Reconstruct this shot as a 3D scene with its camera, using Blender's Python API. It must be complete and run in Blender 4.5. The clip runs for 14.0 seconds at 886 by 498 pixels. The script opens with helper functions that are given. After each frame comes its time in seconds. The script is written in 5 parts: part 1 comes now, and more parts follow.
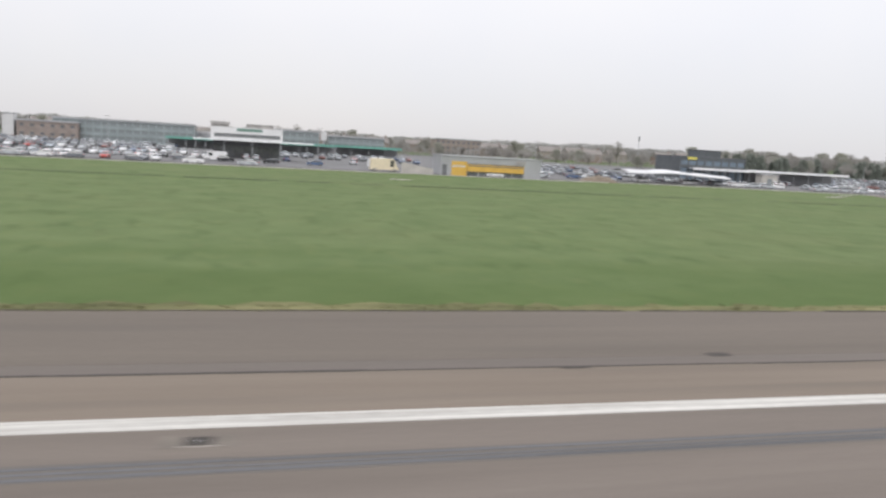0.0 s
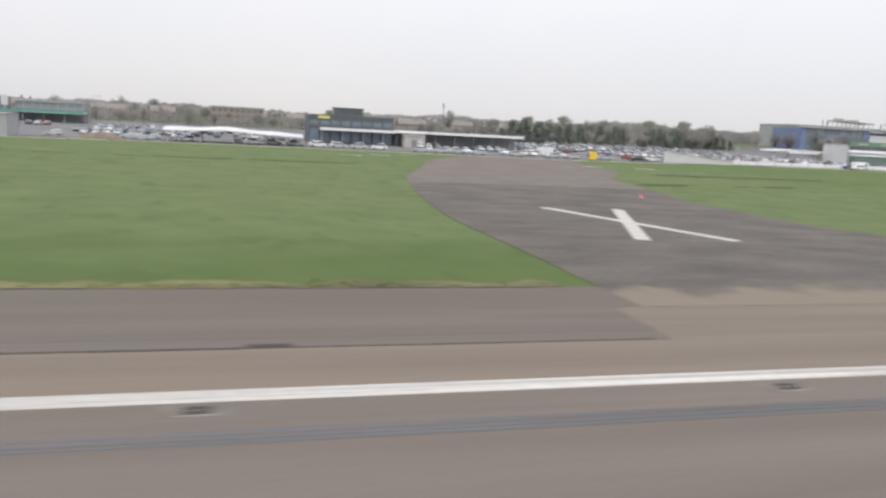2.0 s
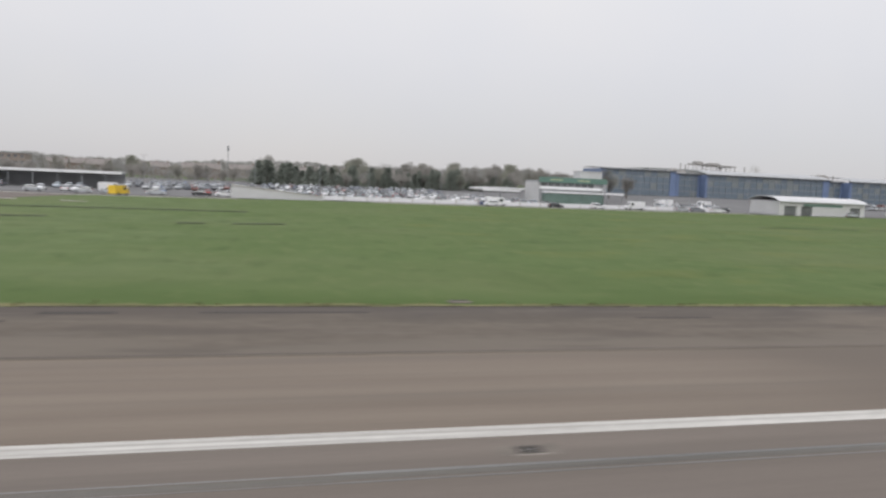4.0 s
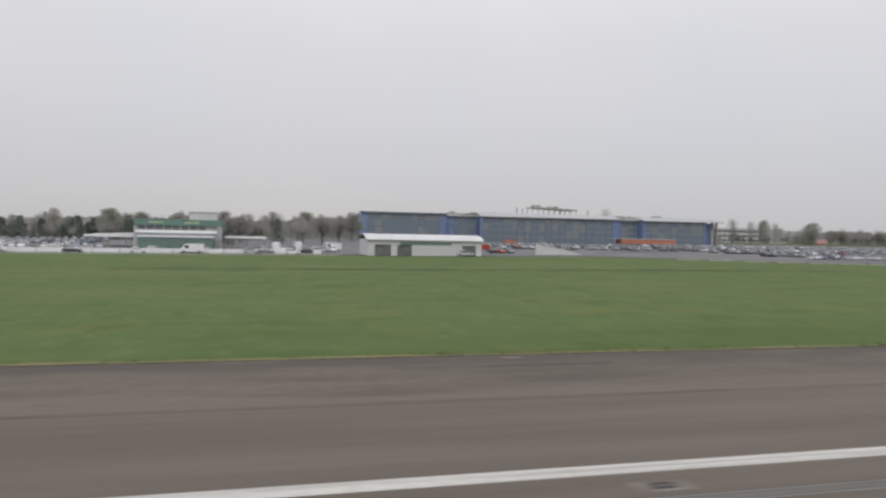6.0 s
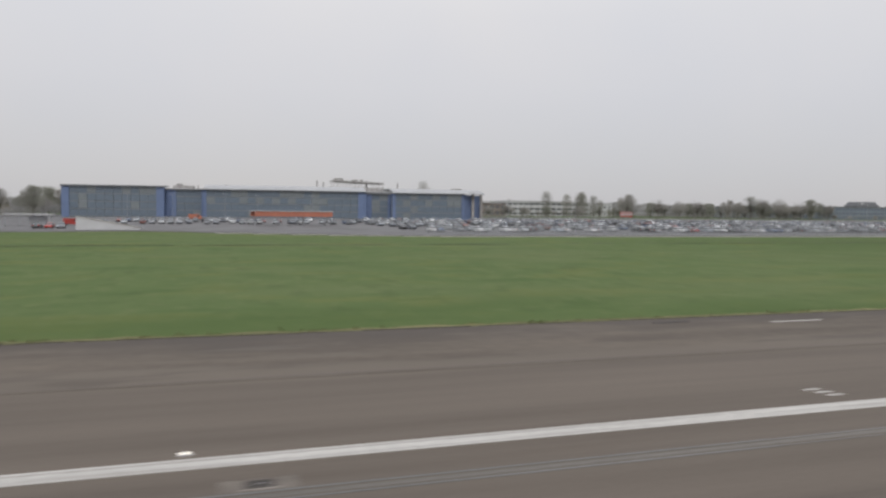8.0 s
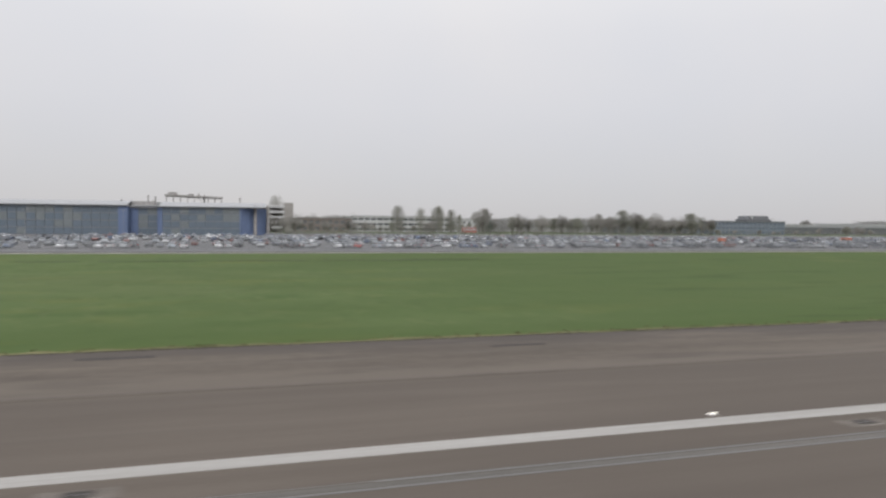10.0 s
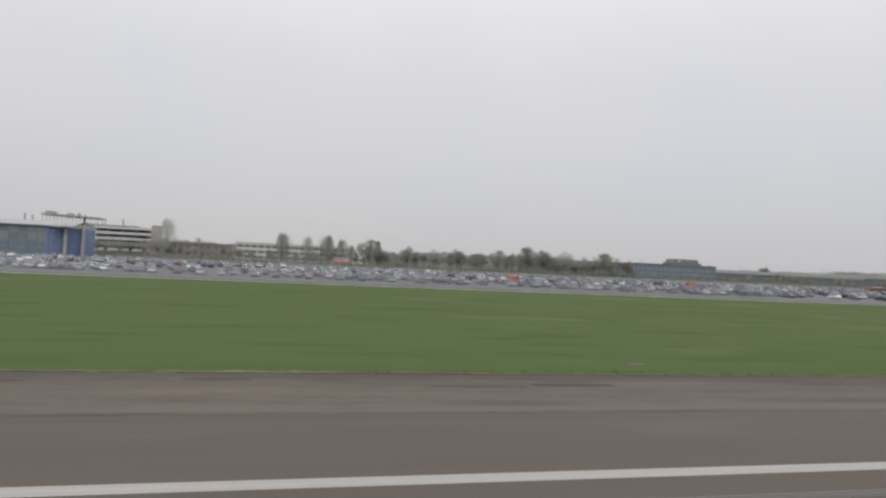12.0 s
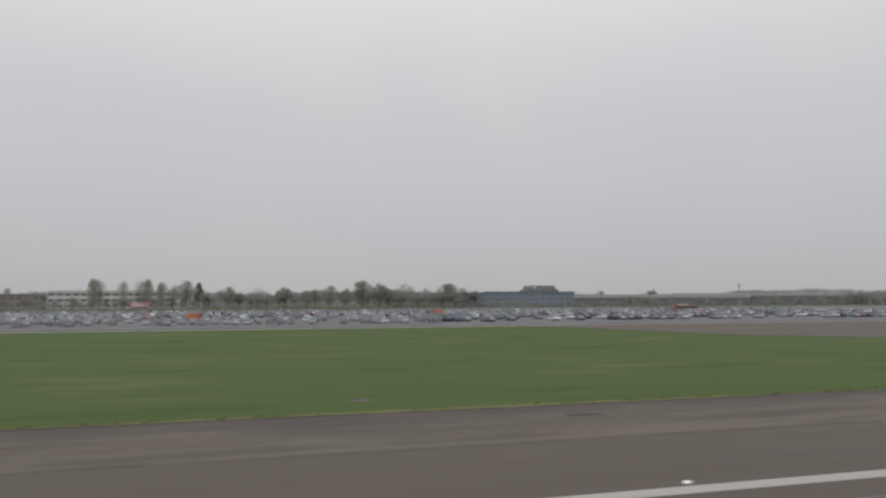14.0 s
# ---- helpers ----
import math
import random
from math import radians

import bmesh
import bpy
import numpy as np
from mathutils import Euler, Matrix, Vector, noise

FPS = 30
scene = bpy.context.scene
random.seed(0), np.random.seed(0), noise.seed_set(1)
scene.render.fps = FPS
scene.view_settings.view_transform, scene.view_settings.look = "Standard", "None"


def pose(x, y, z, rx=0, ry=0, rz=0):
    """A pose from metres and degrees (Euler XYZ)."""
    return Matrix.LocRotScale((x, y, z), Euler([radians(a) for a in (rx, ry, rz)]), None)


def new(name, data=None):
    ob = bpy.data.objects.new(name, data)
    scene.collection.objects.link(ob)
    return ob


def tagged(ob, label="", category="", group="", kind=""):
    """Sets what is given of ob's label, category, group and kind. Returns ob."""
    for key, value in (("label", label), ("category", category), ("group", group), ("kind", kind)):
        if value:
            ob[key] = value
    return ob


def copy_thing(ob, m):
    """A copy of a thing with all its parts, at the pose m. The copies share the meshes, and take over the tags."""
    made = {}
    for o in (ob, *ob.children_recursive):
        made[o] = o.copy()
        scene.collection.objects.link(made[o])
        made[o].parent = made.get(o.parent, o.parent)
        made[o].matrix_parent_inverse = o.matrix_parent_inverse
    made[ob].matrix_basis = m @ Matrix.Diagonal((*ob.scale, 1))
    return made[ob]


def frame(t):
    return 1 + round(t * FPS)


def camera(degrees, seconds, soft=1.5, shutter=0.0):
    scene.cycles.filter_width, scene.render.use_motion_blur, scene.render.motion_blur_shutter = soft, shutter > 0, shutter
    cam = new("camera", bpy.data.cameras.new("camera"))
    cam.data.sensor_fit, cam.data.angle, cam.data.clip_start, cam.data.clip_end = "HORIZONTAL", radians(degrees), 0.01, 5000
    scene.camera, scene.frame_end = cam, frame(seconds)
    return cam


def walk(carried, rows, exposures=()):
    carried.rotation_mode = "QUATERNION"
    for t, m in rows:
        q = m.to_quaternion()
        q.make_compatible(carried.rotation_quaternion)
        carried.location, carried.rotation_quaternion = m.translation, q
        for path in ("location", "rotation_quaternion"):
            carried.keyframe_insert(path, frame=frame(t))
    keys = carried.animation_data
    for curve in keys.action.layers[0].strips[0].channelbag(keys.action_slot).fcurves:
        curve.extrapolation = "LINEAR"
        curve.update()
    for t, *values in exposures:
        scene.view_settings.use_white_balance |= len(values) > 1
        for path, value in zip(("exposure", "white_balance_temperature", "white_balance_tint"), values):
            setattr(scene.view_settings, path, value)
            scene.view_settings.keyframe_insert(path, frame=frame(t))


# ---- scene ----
# A wide airport runway seen from a passenger window while rolling out after landing.
# x runs along the runway, y across it towards the perimeter road, z up.

SCALE = 0.65  # all lengths below are multiplied by this when things are set down

# ---- camera ----
cam = camera(61.0, 14.0, soft=2.5, shutter=0.22)
PATH = [
    (0, pose(0.051, 0.000, 5.135, 82.16, -3.33, -14.33)),
    (0.5, pose(19.850, -0.013, 5.109, 81.36, -4.24, -14.35)),
    (1, pose(39.690, -0.019, 5.083, 82.41, -1.02, -15.77)),
    (1.5, pose(59.481, -0.026, 5.044, 82.22, -2.43, -14.93)),
    (2, pose(79.044, -0.033, 5.011, 80.71, -2.99, -14.39)),
    (2.3, pose(90.592, -0.039, 4.986, 81.60, -2.21, -15.08)),
    (2.5, pose(98.176, -0.046, 4.973, 82.65, -0.84, -15.83)),
    (2.7, pose(105.675, -0.046, 4.953, 83.81, -0.01, -15.20)),
    (3, pose(116.951, -0.052, 4.934, 85.99, -1.85, -15.95)),
    (3.5, pose(135.520, -0.058, 4.888, 84.28, -2.82, -14.59)),
    (6, pose(231.180, -0.150, 4.654, 88.91, -1.19, -15.15)),
    (6.5, pose(249.180, -0.176, 4.602, 87.50, -2.55, -15.03)),
    (7, pose(266.971, -0.208, 4.556, 87.67, -4.52, -17.98)),
    (7.5, pose(284.282, -0.247, 4.505, 87.39, -1.96, -18.30)),
    (8, pose(301.127, -0.286, 4.459, 87.29, -0.61, -18.31)),
    (10.5, pose(383.298, -0.605, 4.170, 89.36, -0.23, -18.01)),
    (11, pose(398.411, -0.689, 4.140, 89.78, 1.06, -16.58)),
    (11.5, pose(413.412, -0.780, 4.199, 90.07, -2.82, -15.10)),
    (12, pose(428.300, -0.891, 4.179, 91.38, -2.60, -15.17)),
    (12.5, pose(443.255, -1.001, 4.160, 91.02, -1.55, -15.22)),
    (13, pose(458.146, -1.125, 4.141, 89.62, -1.84, -16.23)),
    (13.5, pose(472.732, -1.261, 4.134, 91.91, -0.17, -16.58)),
    (14, pose(486.857, -1.411, 4.127, 94.32, 0.31, -16.46)),
]
walk(cam, PATH, exposures=[(0, 0.16), (2.5, 0.17), (3.0, 0.05), (3.5, -0.06), (6.0, -0.33), (7.0, -0.32), (8.0, -0.32), (10.5, -0.23), (11.0, -0.25), (12.0, -0.34), (13.0, -0.33), (13.5, -0.37), (14.0, -0.60)])

# ---- overcast sky and a veiled sun ----
SUN_EL, SUN_AZ = 48.0, 200.0
world = bpy.data.worlds.new("overcast_sky")
scene.world = world
world.use_nodes = True
wt = world.node_tree
wt.nodes.clear()
w_out = wt.nodes.new("ShaderNodeOutputWorld")
w_bg = wt.nodes.new("ShaderNodeBackground")
w_sky = wt.nodes.new("ShaderNodeTexSky")
w_sky.sky_type, w_sky.sun_disc = "NISHITA", False
w_sky.sun_elevation, w_sky.sun_rotation = radians(SUN_EL), radians(SUN_AZ)
w_dim = wt.nodes.new("ShaderNodeMix")
w_dim.data_type, w_dim.blend_type = "RGBA", "MULTIPLY"
w_dim.inputs["Factor"].default_value = 1.0
w_dim.inputs[7].default_value = (0.1, 0.1, 0.1, 1)
w_tc = wt.nodes.new("ShaderNodeTexCoord")
w_sep = wt.nodes.new("ShaderNodeSeparateXYZ")
w_ramp = wt.nodes.new("ShaderNodeValToRGB")
els = w_ramp.color_ramp.elements
els[0].position, els[0].color = 0.0, (0.70, 0.69, 0.70, 1)
els[1].position, els[1].color = 1.0, (2.0, 2.03, 2.08, 1)
for pos, c in ((0.06, (0.76, 0.755, 0.77, 1)), (0.16, (0.87, 0.87, 0.89, 1)), (0.25, (0.945, 0.948, 0.965, 1)), (0.32, (1.04, 1.045, 1.055, 1)), (0.40, (1.19, 1.195, 1.20, 1)), (0.5, (1.34, 1.35, 1.36, 1))):
    e = els.new(pos)
    e.color = c
w_noise = wt.nodes.new("ShaderNodeTexNoise")
w_noise.inputs["Scale"].default_value = 1.6
w_noise.inputs["Detail"].default_value = 5.0
w_tint = wt.nodes.new("ShaderNodeValToRGB")
w_tint.color_ramp.elements[0].position, w_tint.color_ramp.elements[0].color = 0.34, (0.945, 0.952, 0.99, 1)
w_tint.color_ramp.elements[1].position, w_tint.color_ramp.elements[1].color = 0.64, (1.035, 1.01, 1.005, 1)
w_mul = wt.nodes.new("ShaderNodeMix")
w_mul.data_type, w_mul.blend_type = "RGBA", "MULTIPLY"
w_mul.inputs["Factor"].default_value = 1.0
w_mix = wt.nodes.new("ShaderNodeMix")
w_mix.data_type = "RGBA"
w_mix.inputs["Factor"].default_value = 0.9
wt.links.new(w_tc.outputs["Generated"], w_sep.inputs[0])
wt.links.new(w_tc.outputs["Generated"], w_noise.inputs["Vector"])
wt.links.new(w_sep.outputs["Z"], w_ramp.inputs["Fac"])
wt.links.new(w_ramp.outputs["Color"], w_mul.inputs[6])
wt.links.new(w_noise.outputs["Fac"], w_tint.inputs["Fac"])
wt.links.new(w_tint.outputs["Color"], w_mul.inputs[7])
wt.links.new(w_sky.outputs["Color"], w_dim.inputs[6])
wt.links.new(w_dim.outputs[2], w_mix.inputs[6])
wt.links.new(w_mul.outputs[2], w_mix.inputs[7])
wt.links.new(w_mix.outputs[2], w_bg.inputs["Color"])
wt.links.new(w_bg.outputs[0], w_out.inputs["Surface"])
sun = new("sun", bpy.data.lights.new("sun", "SUN"))
sun.data.energy, sun.data.angle, sun.data.color = 1.0, radians(35), (1.0, 0.97, 0.93)
sun.matrix_world = pose(0, 0, 300, 90 - SUN_EL, 0, 180 - SUN_AZ)


# ---- materials ----
def mat(name, color, rough=0.8, metal=0.0, var=0.12, scale=0.6, fine=8.0, bump=0.2, stretch=(1, 1, 1), tint=None, spec=0.3):
    """A surface with two scales of variation: broad stains and a fine grain."""
    m = bpy.data.materials.new(name)
    m.use_nodes = True
    nt = m.node_tree
    b = nt.nodes["Principled BSDF"]
    b.inputs["Roughness"].default_value, b.inputs["Metallic"].default_value = rough, metal
    b.inputs["Specular IOR Level"].default_value = spec
    tc = nt.nodes.new("ShaderNodeTexCoord")
    mp = nt.nodes.new("ShaderNodeMapping")
    mp.inputs["Scale"].default_value = stretch
    n1, n2 = nt.nodes.new("ShaderNodeTexNoise"), nt.nodes.new("ShaderNodeTexNoise")
    n1.inputs["Scale"].default_value, n1.inputs["Detail"].default_value = scale, 4
    n2.inputs["Scale"].default_value, n2.inputs["Detail"].default_value = fine, 3
    ramp = nt.nodes.new("ShaderNodeValToRGB")
    tint = tint or color
    ramp.color_ramp.elements[0].position, ramp.color_ramp.elements[1].position = 0.3, 0.7
    ramp.color_ramp.elements[0].color = (*[c * (1 - var) for c in color], 1)
    ramp.color_ramp.elements[1].color = (*[c * (1 + var) for c in tint], 1)
    mr = nt.nodes.new("ShaderNodeMapRange")
    mr.inputs["From Min"].default_value, mr.inputs["From Max"].default_value = 0.3, 0.7
    mr.inputs["To Min"].default_value, mr.inputs["To Max"].default_value = 1 - var * 0.7, 1 + var * 0.7
    mx = nt.nodes.new("ShaderNodeMix")
    mx.data_type, mx.blend_type = "RGBA", "MULTIPLY"
    mx.inputs["Factor"].default_value = 1.0
    nt.links.new(tc.outputs["Object"], mp.inputs["Vector"])
    nt.links.new(mp.outputs[0], n1.inputs["Vector"])
    nt.links.new(tc.outputs["Object"], n2.inputs["Vector"])
    nt.links.new(n1.outputs["Fac"], ramp.inputs["Fac"])
    nt.links.new(n2.outputs["Fac"], mr.inputs["Value"])
    nt.links.new(ramp.outputs["Color"], mx.inputs[6])
    nt.links.new(mr.outputs["Result"], mx.inputs[7])
    nt.links.new(mx.outputs[2], b.inputs["Base Color"])
    if bump:
        bp = nt.nodes.new("ShaderNodeBump")
        bp.inputs["Strength"].default_value = bump
        bp.inputs["Distance"].default_value = 0.02
        nt.links.new(n2.outputs["Fac"], bp.inputs["Height"])
        nt.links.new(bp.outputs[0], b.inputs["Normal"])
    return m


def lit(name, color, strength):
    m = bpy.data.materials.new(name)
    m.use_nodes = True
    b = m.node_tree.nodes["Principled BSDF"]
    b.inputs["Base Color"].default_value = (*color, 1)
    b.inputs["Emission Color"].default_value = (*color, 1)
    b.inputs["Emission Strength"].default_value = strength
    return m


def varied(name, colors, rough=0.35, islands=False, spec=0.5, thin=0.0):
    """Paint whose colour is chosen piece by piece from a list."""
    m = bpy.data.materials.new(name)
    m.use_nodes = True
    nt = m.node_tree
    b = nt.nodes["Principled BSDF"]
    b.inputs["Roughness"].default_value, b.inputs["Specular IOR Level"].default_value = rough, spec
    src = nt.nodes.new("ShaderNodeNewGeometry" if islands else "ShaderNodeObjectInfo")
    ramp = nt.nodes.new("ShaderNodeValToRGB")
    ramp.color_ramp.interpolation = "CONSTANT"
    el = ramp.color_ramp.elements
    el[0].position, el[0].color = 0.0, (*colors[0], 1)
    el[1].position, el[1].color = 1.0 / len(colors), (*colors[1], 1)
    for i, c in enumerate(colors[2:], 2):
        e = el.new(i / len(colors))
        e.color = (*c, 1)
    nt.links.new(src.outputs["Random Per Island" if islands else "Random"], ramp.inputs["Fac"])
    nz = nt.nodes.new("ShaderNodeTexNoise")
    nz.inputs["Scale"].default_value = 1.5
    mr = nt.nodes.new("ShaderNodeMapRange")
    mr.inputs["To Min"].default_value, mr.inputs["To Max"].default_value = 0.8, 1.15
    mx = nt.nodes.new("ShaderNodeMix")
    mx.data_type, mx.blend_type = "RGBA", "MULTIPLY"
    mx.inputs["Factor"].default_value = 1.0
    nt.links.new(nz.outputs["Fac"], mr.inputs["Value"])
    nt.links.new(ramp.outputs["Color"], mx.inputs[6])
    nt.links.new(mr.outputs["Result"], mx.inputs[7])
    nt.links.new(mx.outputs[2], b.inputs["Base Color"])
    if thin:
        tr, ms = nt.nodes.new("ShaderNodeBsdfTranslucent"), nt.nodes.new("ShaderNodeMixShader")
        ms.inputs[0].default_value = thin
        nt.links.new(mx.outputs[2], tr.inputs["Color"])
        nt.links.new(b.outputs[0], ms.inputs[1])
        nt.links.new(tr.outputs[0], ms.inputs[2])
        nt.links.new(ms.outputs[0], nt.nodes["Material Output"].inputs["Surface"])
    return m


def blotch(m, color, scale, lo, hi, amount, stretch=(1, 1, 1), fade=None, axis="Y"):
    """A further layer of patches of another colour; fade: they thin out between two places along an axis."""
    nt = m.node_tree
    b = nt.nodes["Principled BSDF"]
    src = b.inputs["Base Color"].links[0].from_socket
    tc, mp, nz, mr, mx = (nt.nodes.new("ShaderNode" + k) for k in ("TexCoord", "Mapping", "TexNoise", "MapRange", "Mix"))
    mp.inputs["Scale"].default_value = stretch
    nz.inputs["Scale"].default_value, nz.inputs["Detail"].default_value = scale, 5
    mr.interpolation_type = "SMOOTHSTEP"
    mr.inputs["From Min"].default_value, mr.inputs["From Max"].default_value = lo, hi
    mr.inputs["To Max"].default_value = amount
    mx.data_type = "RGBA"
    mx.inputs[7].default_value = (*color, 1)
    nt.links.new(tc.outputs["Object"], mp.inputs["Vector"])
    nt.links.new(mp.outputs[0], nz.inputs["Vector"])
    val = nz.outputs["Fac"]
    if fade:
        sp, f = nt.nodes.new("ShaderNodeSeparateXYZ"), nt.nodes.new("ShaderNodeMapRange")
        f.inputs["From Min"].default_value, f.inputs["From Max"].default_value = fade
        f.inputs["To Min"].default_value, f.inputs["To Max"].default_value = 0.45, -0.45
        ad = nt.nodes.new("ShaderNodeMath")
        nt.links.new(tc.outputs["Object"], sp.inputs[0])
        nt.links.new(sp.outputs[axis], f.inputs["Value"])
        nt.links.new(f.outputs["Result"], ad.inputs[0])
        nt.links.new(val, ad.inputs[1])
        val = ad.outputs[0]
    nt.links.new(val, mr.inputs["Value"])
    nt.links.new(mr.outputs["Result"], mx.inputs["Factor"])
    nt.links.new(src, mx.inputs[6])
    nt.links.new(mx.outputs[2], b.inputs["Base Color"])


STREAK = (0.06, 1.0, 1.0)
M_GRASS = mat("grass", (0.088, 0.123, 0.050), 0.95, var=0.07, scale=0.2, fine=2.6, bump=0.8, stretch=(1, 1, 1), tint=(0.104, 0.133, 0.058), spec=0.1)
M_VERGE = mat("dry_verge", (0.115, 0.118, 0.056), 0.95, var=0.3, scale=0.5, fine=4, bump=0.6, stretch=(0.2, 1, 1), tint=(0.135, 0.128, 0.064), spec=0.1)
M_RUNWAY = mat("runway_asphalt", (0.145, 0.117, 0.094), 0.9, var=0.08, scale=0.5, fine=6, stretch=STREAK, tint=(0.156, 0.128, 0.104))
M_RUNWAY_IN = mat("runway_middle_asphalt", (0.124, 0.104, 0.090), 0.9, var=0.08, scale=0.5, fine=6, stretch=STREAK, tint=(0.135, 0.114, 0.099))
M_RUNWAY_2 = mat("darker_runway_asphalt", (0.101, 0.083, 0.068), 0.9, var=0.08, scale=0.5, fine=6, stretch=STREAK, tint=(0.116, 0.096, 0.079))
M_SHOULDER = mat("shoulder_asphalt", (0.114, 0.096, 0.081), 0.92, var=0.10, scale=0.45, fine=5, stretch=STREAK)
M_STRIP = mat("strip_asphalt", (0.118, 0.101, 0.090), 0.92, var=0.1, scale=0.45, fine=5, stretch=STREAK)
M_EDGE_ASPH = mat("mottled_shoulder", (0.099, 0.082, 0.066), 0.92, var=0.14, scale=0.35, fine=1.2, stretch=(0.15, 1, 1), tint=(0.108, 0.089, 0.072))
M_TAXI = mat("taxiway_asphalt", (0.078, 0.069, 0.062), 0.92, var=0.18, scale=0.25, fine=2, stretch=(0.6, 1, 1), tint=(0.094, 0.082, 0.072))
# grass darkens along x: brighter light at small x is put into its colour
blotch(M_GRASS, (0.071, 0.108, 0.032), 0.06, 0.3, 0.75, 0.55, (1, 1, 1), (270.0, 180.0), "X")
blotch(M_GRASS, (0.112, 0.126, 0.040), 0.13, 0.95, 1.12, 0.6, (0.6, 1, 1), (270.0, 180.0), "X")
blotch(M_GRASS, (0.050, 0.088, 0.026), 0.16, 0.98, 1.14, 0.5, (0.5, 1.2, 1), (270.0, 180.0), "X")
blotch(M_GRASS, (0.122, 0.130, 0.064), 0.45, 0.55, 0.75, 0.4, (1.6, 1, 1))
blotch(M_GRASS, (0.058, 0.078, 0.033), 0.7, 0.62, 0.78, 0.4, (1.2, 1, 1))
blotch(M_GRASS, (0.116, 0.140, 0.058), 0.9, 0.53, 0.68, 0.45, (0.6, 0.3, 1))
blotch(M_GRASS, (0.054, 0.080, 0.028), 0.8, 0.55, 0.70, 0.45, (0.5, 0.25, 1))
blotch(M_GRASS, (0.118, 0.134, 0.062), 0.028, 0.45, 0.7, 0.35, (1, 1.6, 1))
blotch(M_TAXI, (0.110, 0.094, 0.081), 0.45, 0.54, 0.70, 0.6, (0.3, 1, 1))
blotch(M_TAXI, (0.062, 0.055, 0.050), 0.3, 0.58, 0.72, 0.5, (0.35, 1, 1))
blotch(M_TAXI, (0.176, 0.146, 0.113), 0.36, 0.49, 0.80, 0.85, (0.8, 0.6, 1), (30.6, 39.0))
blotch(M_TAXI, (0.104, 0.087, 0.070), 0.3, 0.35, 0.65, 0.9, (0.4, 1, 1), (244.0, 222.0), "X")
# runway and grass darken again at large x, imitating a drop in ground brightness
blotch(M_RUNWAY_2, (0.084, 0.069, 0.057), 0.12, 0.35, 0.75, 0.6, (0.4, 1, 1), (620.0, 500.0), "X")
blotch(M_GRASS, (0.066, 0.096, 0.032), 0.06, 0.42, 0.95, 0.8, (0.7, 1, 1), (620.0, 470.0), "X")
blotch(M_GRASS, (0.112, 0.122, 0.046), 0.11, 0.98, 1.14, 0.75, (0.35, 1.2, 1), (690.0, 590.0), "X")
blotch(M_GRASS, (0.046, 0.070, 0.024), 0.14, 0.98, 1.12, 0.55, (0.4, 1.3, 1), (620.0, 500.0), "X")
blotch(M_GRASS, (0.058, 0.090, 0.026), 0.09, 0.55, 1.0, 0.6, (0.4, 1, 1), (40.0, 85.0))
blotch(M_EDGE_ASPH, (0.128, 0.108, 0.089), 0.28, 0.50, 0.80, 0.75, (0.4, 1, 1), (31.0, 38.0))
blotch(M_EDGE_ASPH, (0.066, 0.056, 0.049), 0.25, 0.42, 0.78, 0.85, (0.4, 0.8, 1), (43.5, 33.0))
blotch(M_EDGE_ASPH, (0.074, 0.061, 0.051), 0.22, 0.50, 0.66, 0.65, (0.4, 1.6, 1))
blotch(M_EDGE_ASPH, (0.120, 0.102, 0.086), 0.5, 0.58, 0.70, 0.5, (0.25, 1.5, 1))
blotch(M_RUNWAY, (0.105, 0.090, 0.077), 0.7, 0.52, 0.74, 0.5, (0.02, 1, 1))
blotch(M_RUNWAY, (0.160, 0.134, 0.110), 0.35, 0.58, 0.8, 0.5, (0.25, 1, 1))
blotch(M_RUNWAY_IN, (0.100, 0.085, 0.074), 0.7, 0.52, 0.74, 0.5, (0.02, 1, 1))
blotch(M_RUNWAY_IN, (0.146, 0.122, 0.104), 0.35, 0.58, 0.8, 0.45, (0.25, 1, 1))
for m_ in (M_RUNWAY, M_RUNWAY_IN):  # the darker surface takes over little by little
    blotch(m_, (0.110, 0.090, 0.074), 0.05, 0.3, 0.7, 1.0, (0.6, 1, 1), (290.0, 215.0), "X")
blotch(M_RUNWAY_2, (0.080, 0.068, 0.058), 0.7, 0.54, 0.74, 0.5, (0.02, 1, 1))
blotch(M_RUNWAY_2, (0.128, 0.106, 0.087), 0.35, 0.56, 0.8, 0.5, (0.25, 1, 1))
blotch(M_SHOULDER, (0.090, 0.078, 0.068), 0.5, 0.52, 0.74, 0.5, (0.08, 1, 1))
M_TAXI_FAR = mat("worn_taxiway", (0.125, 0.106, 0.094), 0.92, var=0.15, scale=0.2, fine=2)
M_LIP_SHADE = mat("turf_lip_shade", (0.045, 0.04, 0.032), 0.95, var=0.3, scale=1.0)
M_PATCH = mat("dark_patch", (0.048, 0.042, 0.038), 0.9, var=0.2, scale=2)
M_SEAL_E = mat("dark_joint_seal", (0.074, 0.074, 0.079), 0.6, var=0.3, scale=0.7, stretch=STREAK)
M_SEAL = mat("joint_seal", (0.126, 0.125, 0.120), 0.6, var=0.3, scale=0.7, stretch=STREAK)
M_BAND = mat("worn_joint_band", (0.104, 0.092, 0.084), 0.8, var=0.2, scale=0.4, stretch=STREAK)
M_SEAL_D = mat("tar_band", (0.108, 0.099, 0.088), 0.7, var=0.3, scale=0.5, stretch=STREAK)
M_SEAM = mat("worn_seam_filler", (0.088, 0.074, 0.063), 0.85, var=0.3, scale=0.5, stretch=STREAK)
M_LINE = mat("white_line_paint", (0.35, 0.335, 0.312), 0.75, var=0.16, scale=6.0, fine=3, stretch=(0.008, 1, 1), tint=(0.43, 0.415, 0.39))
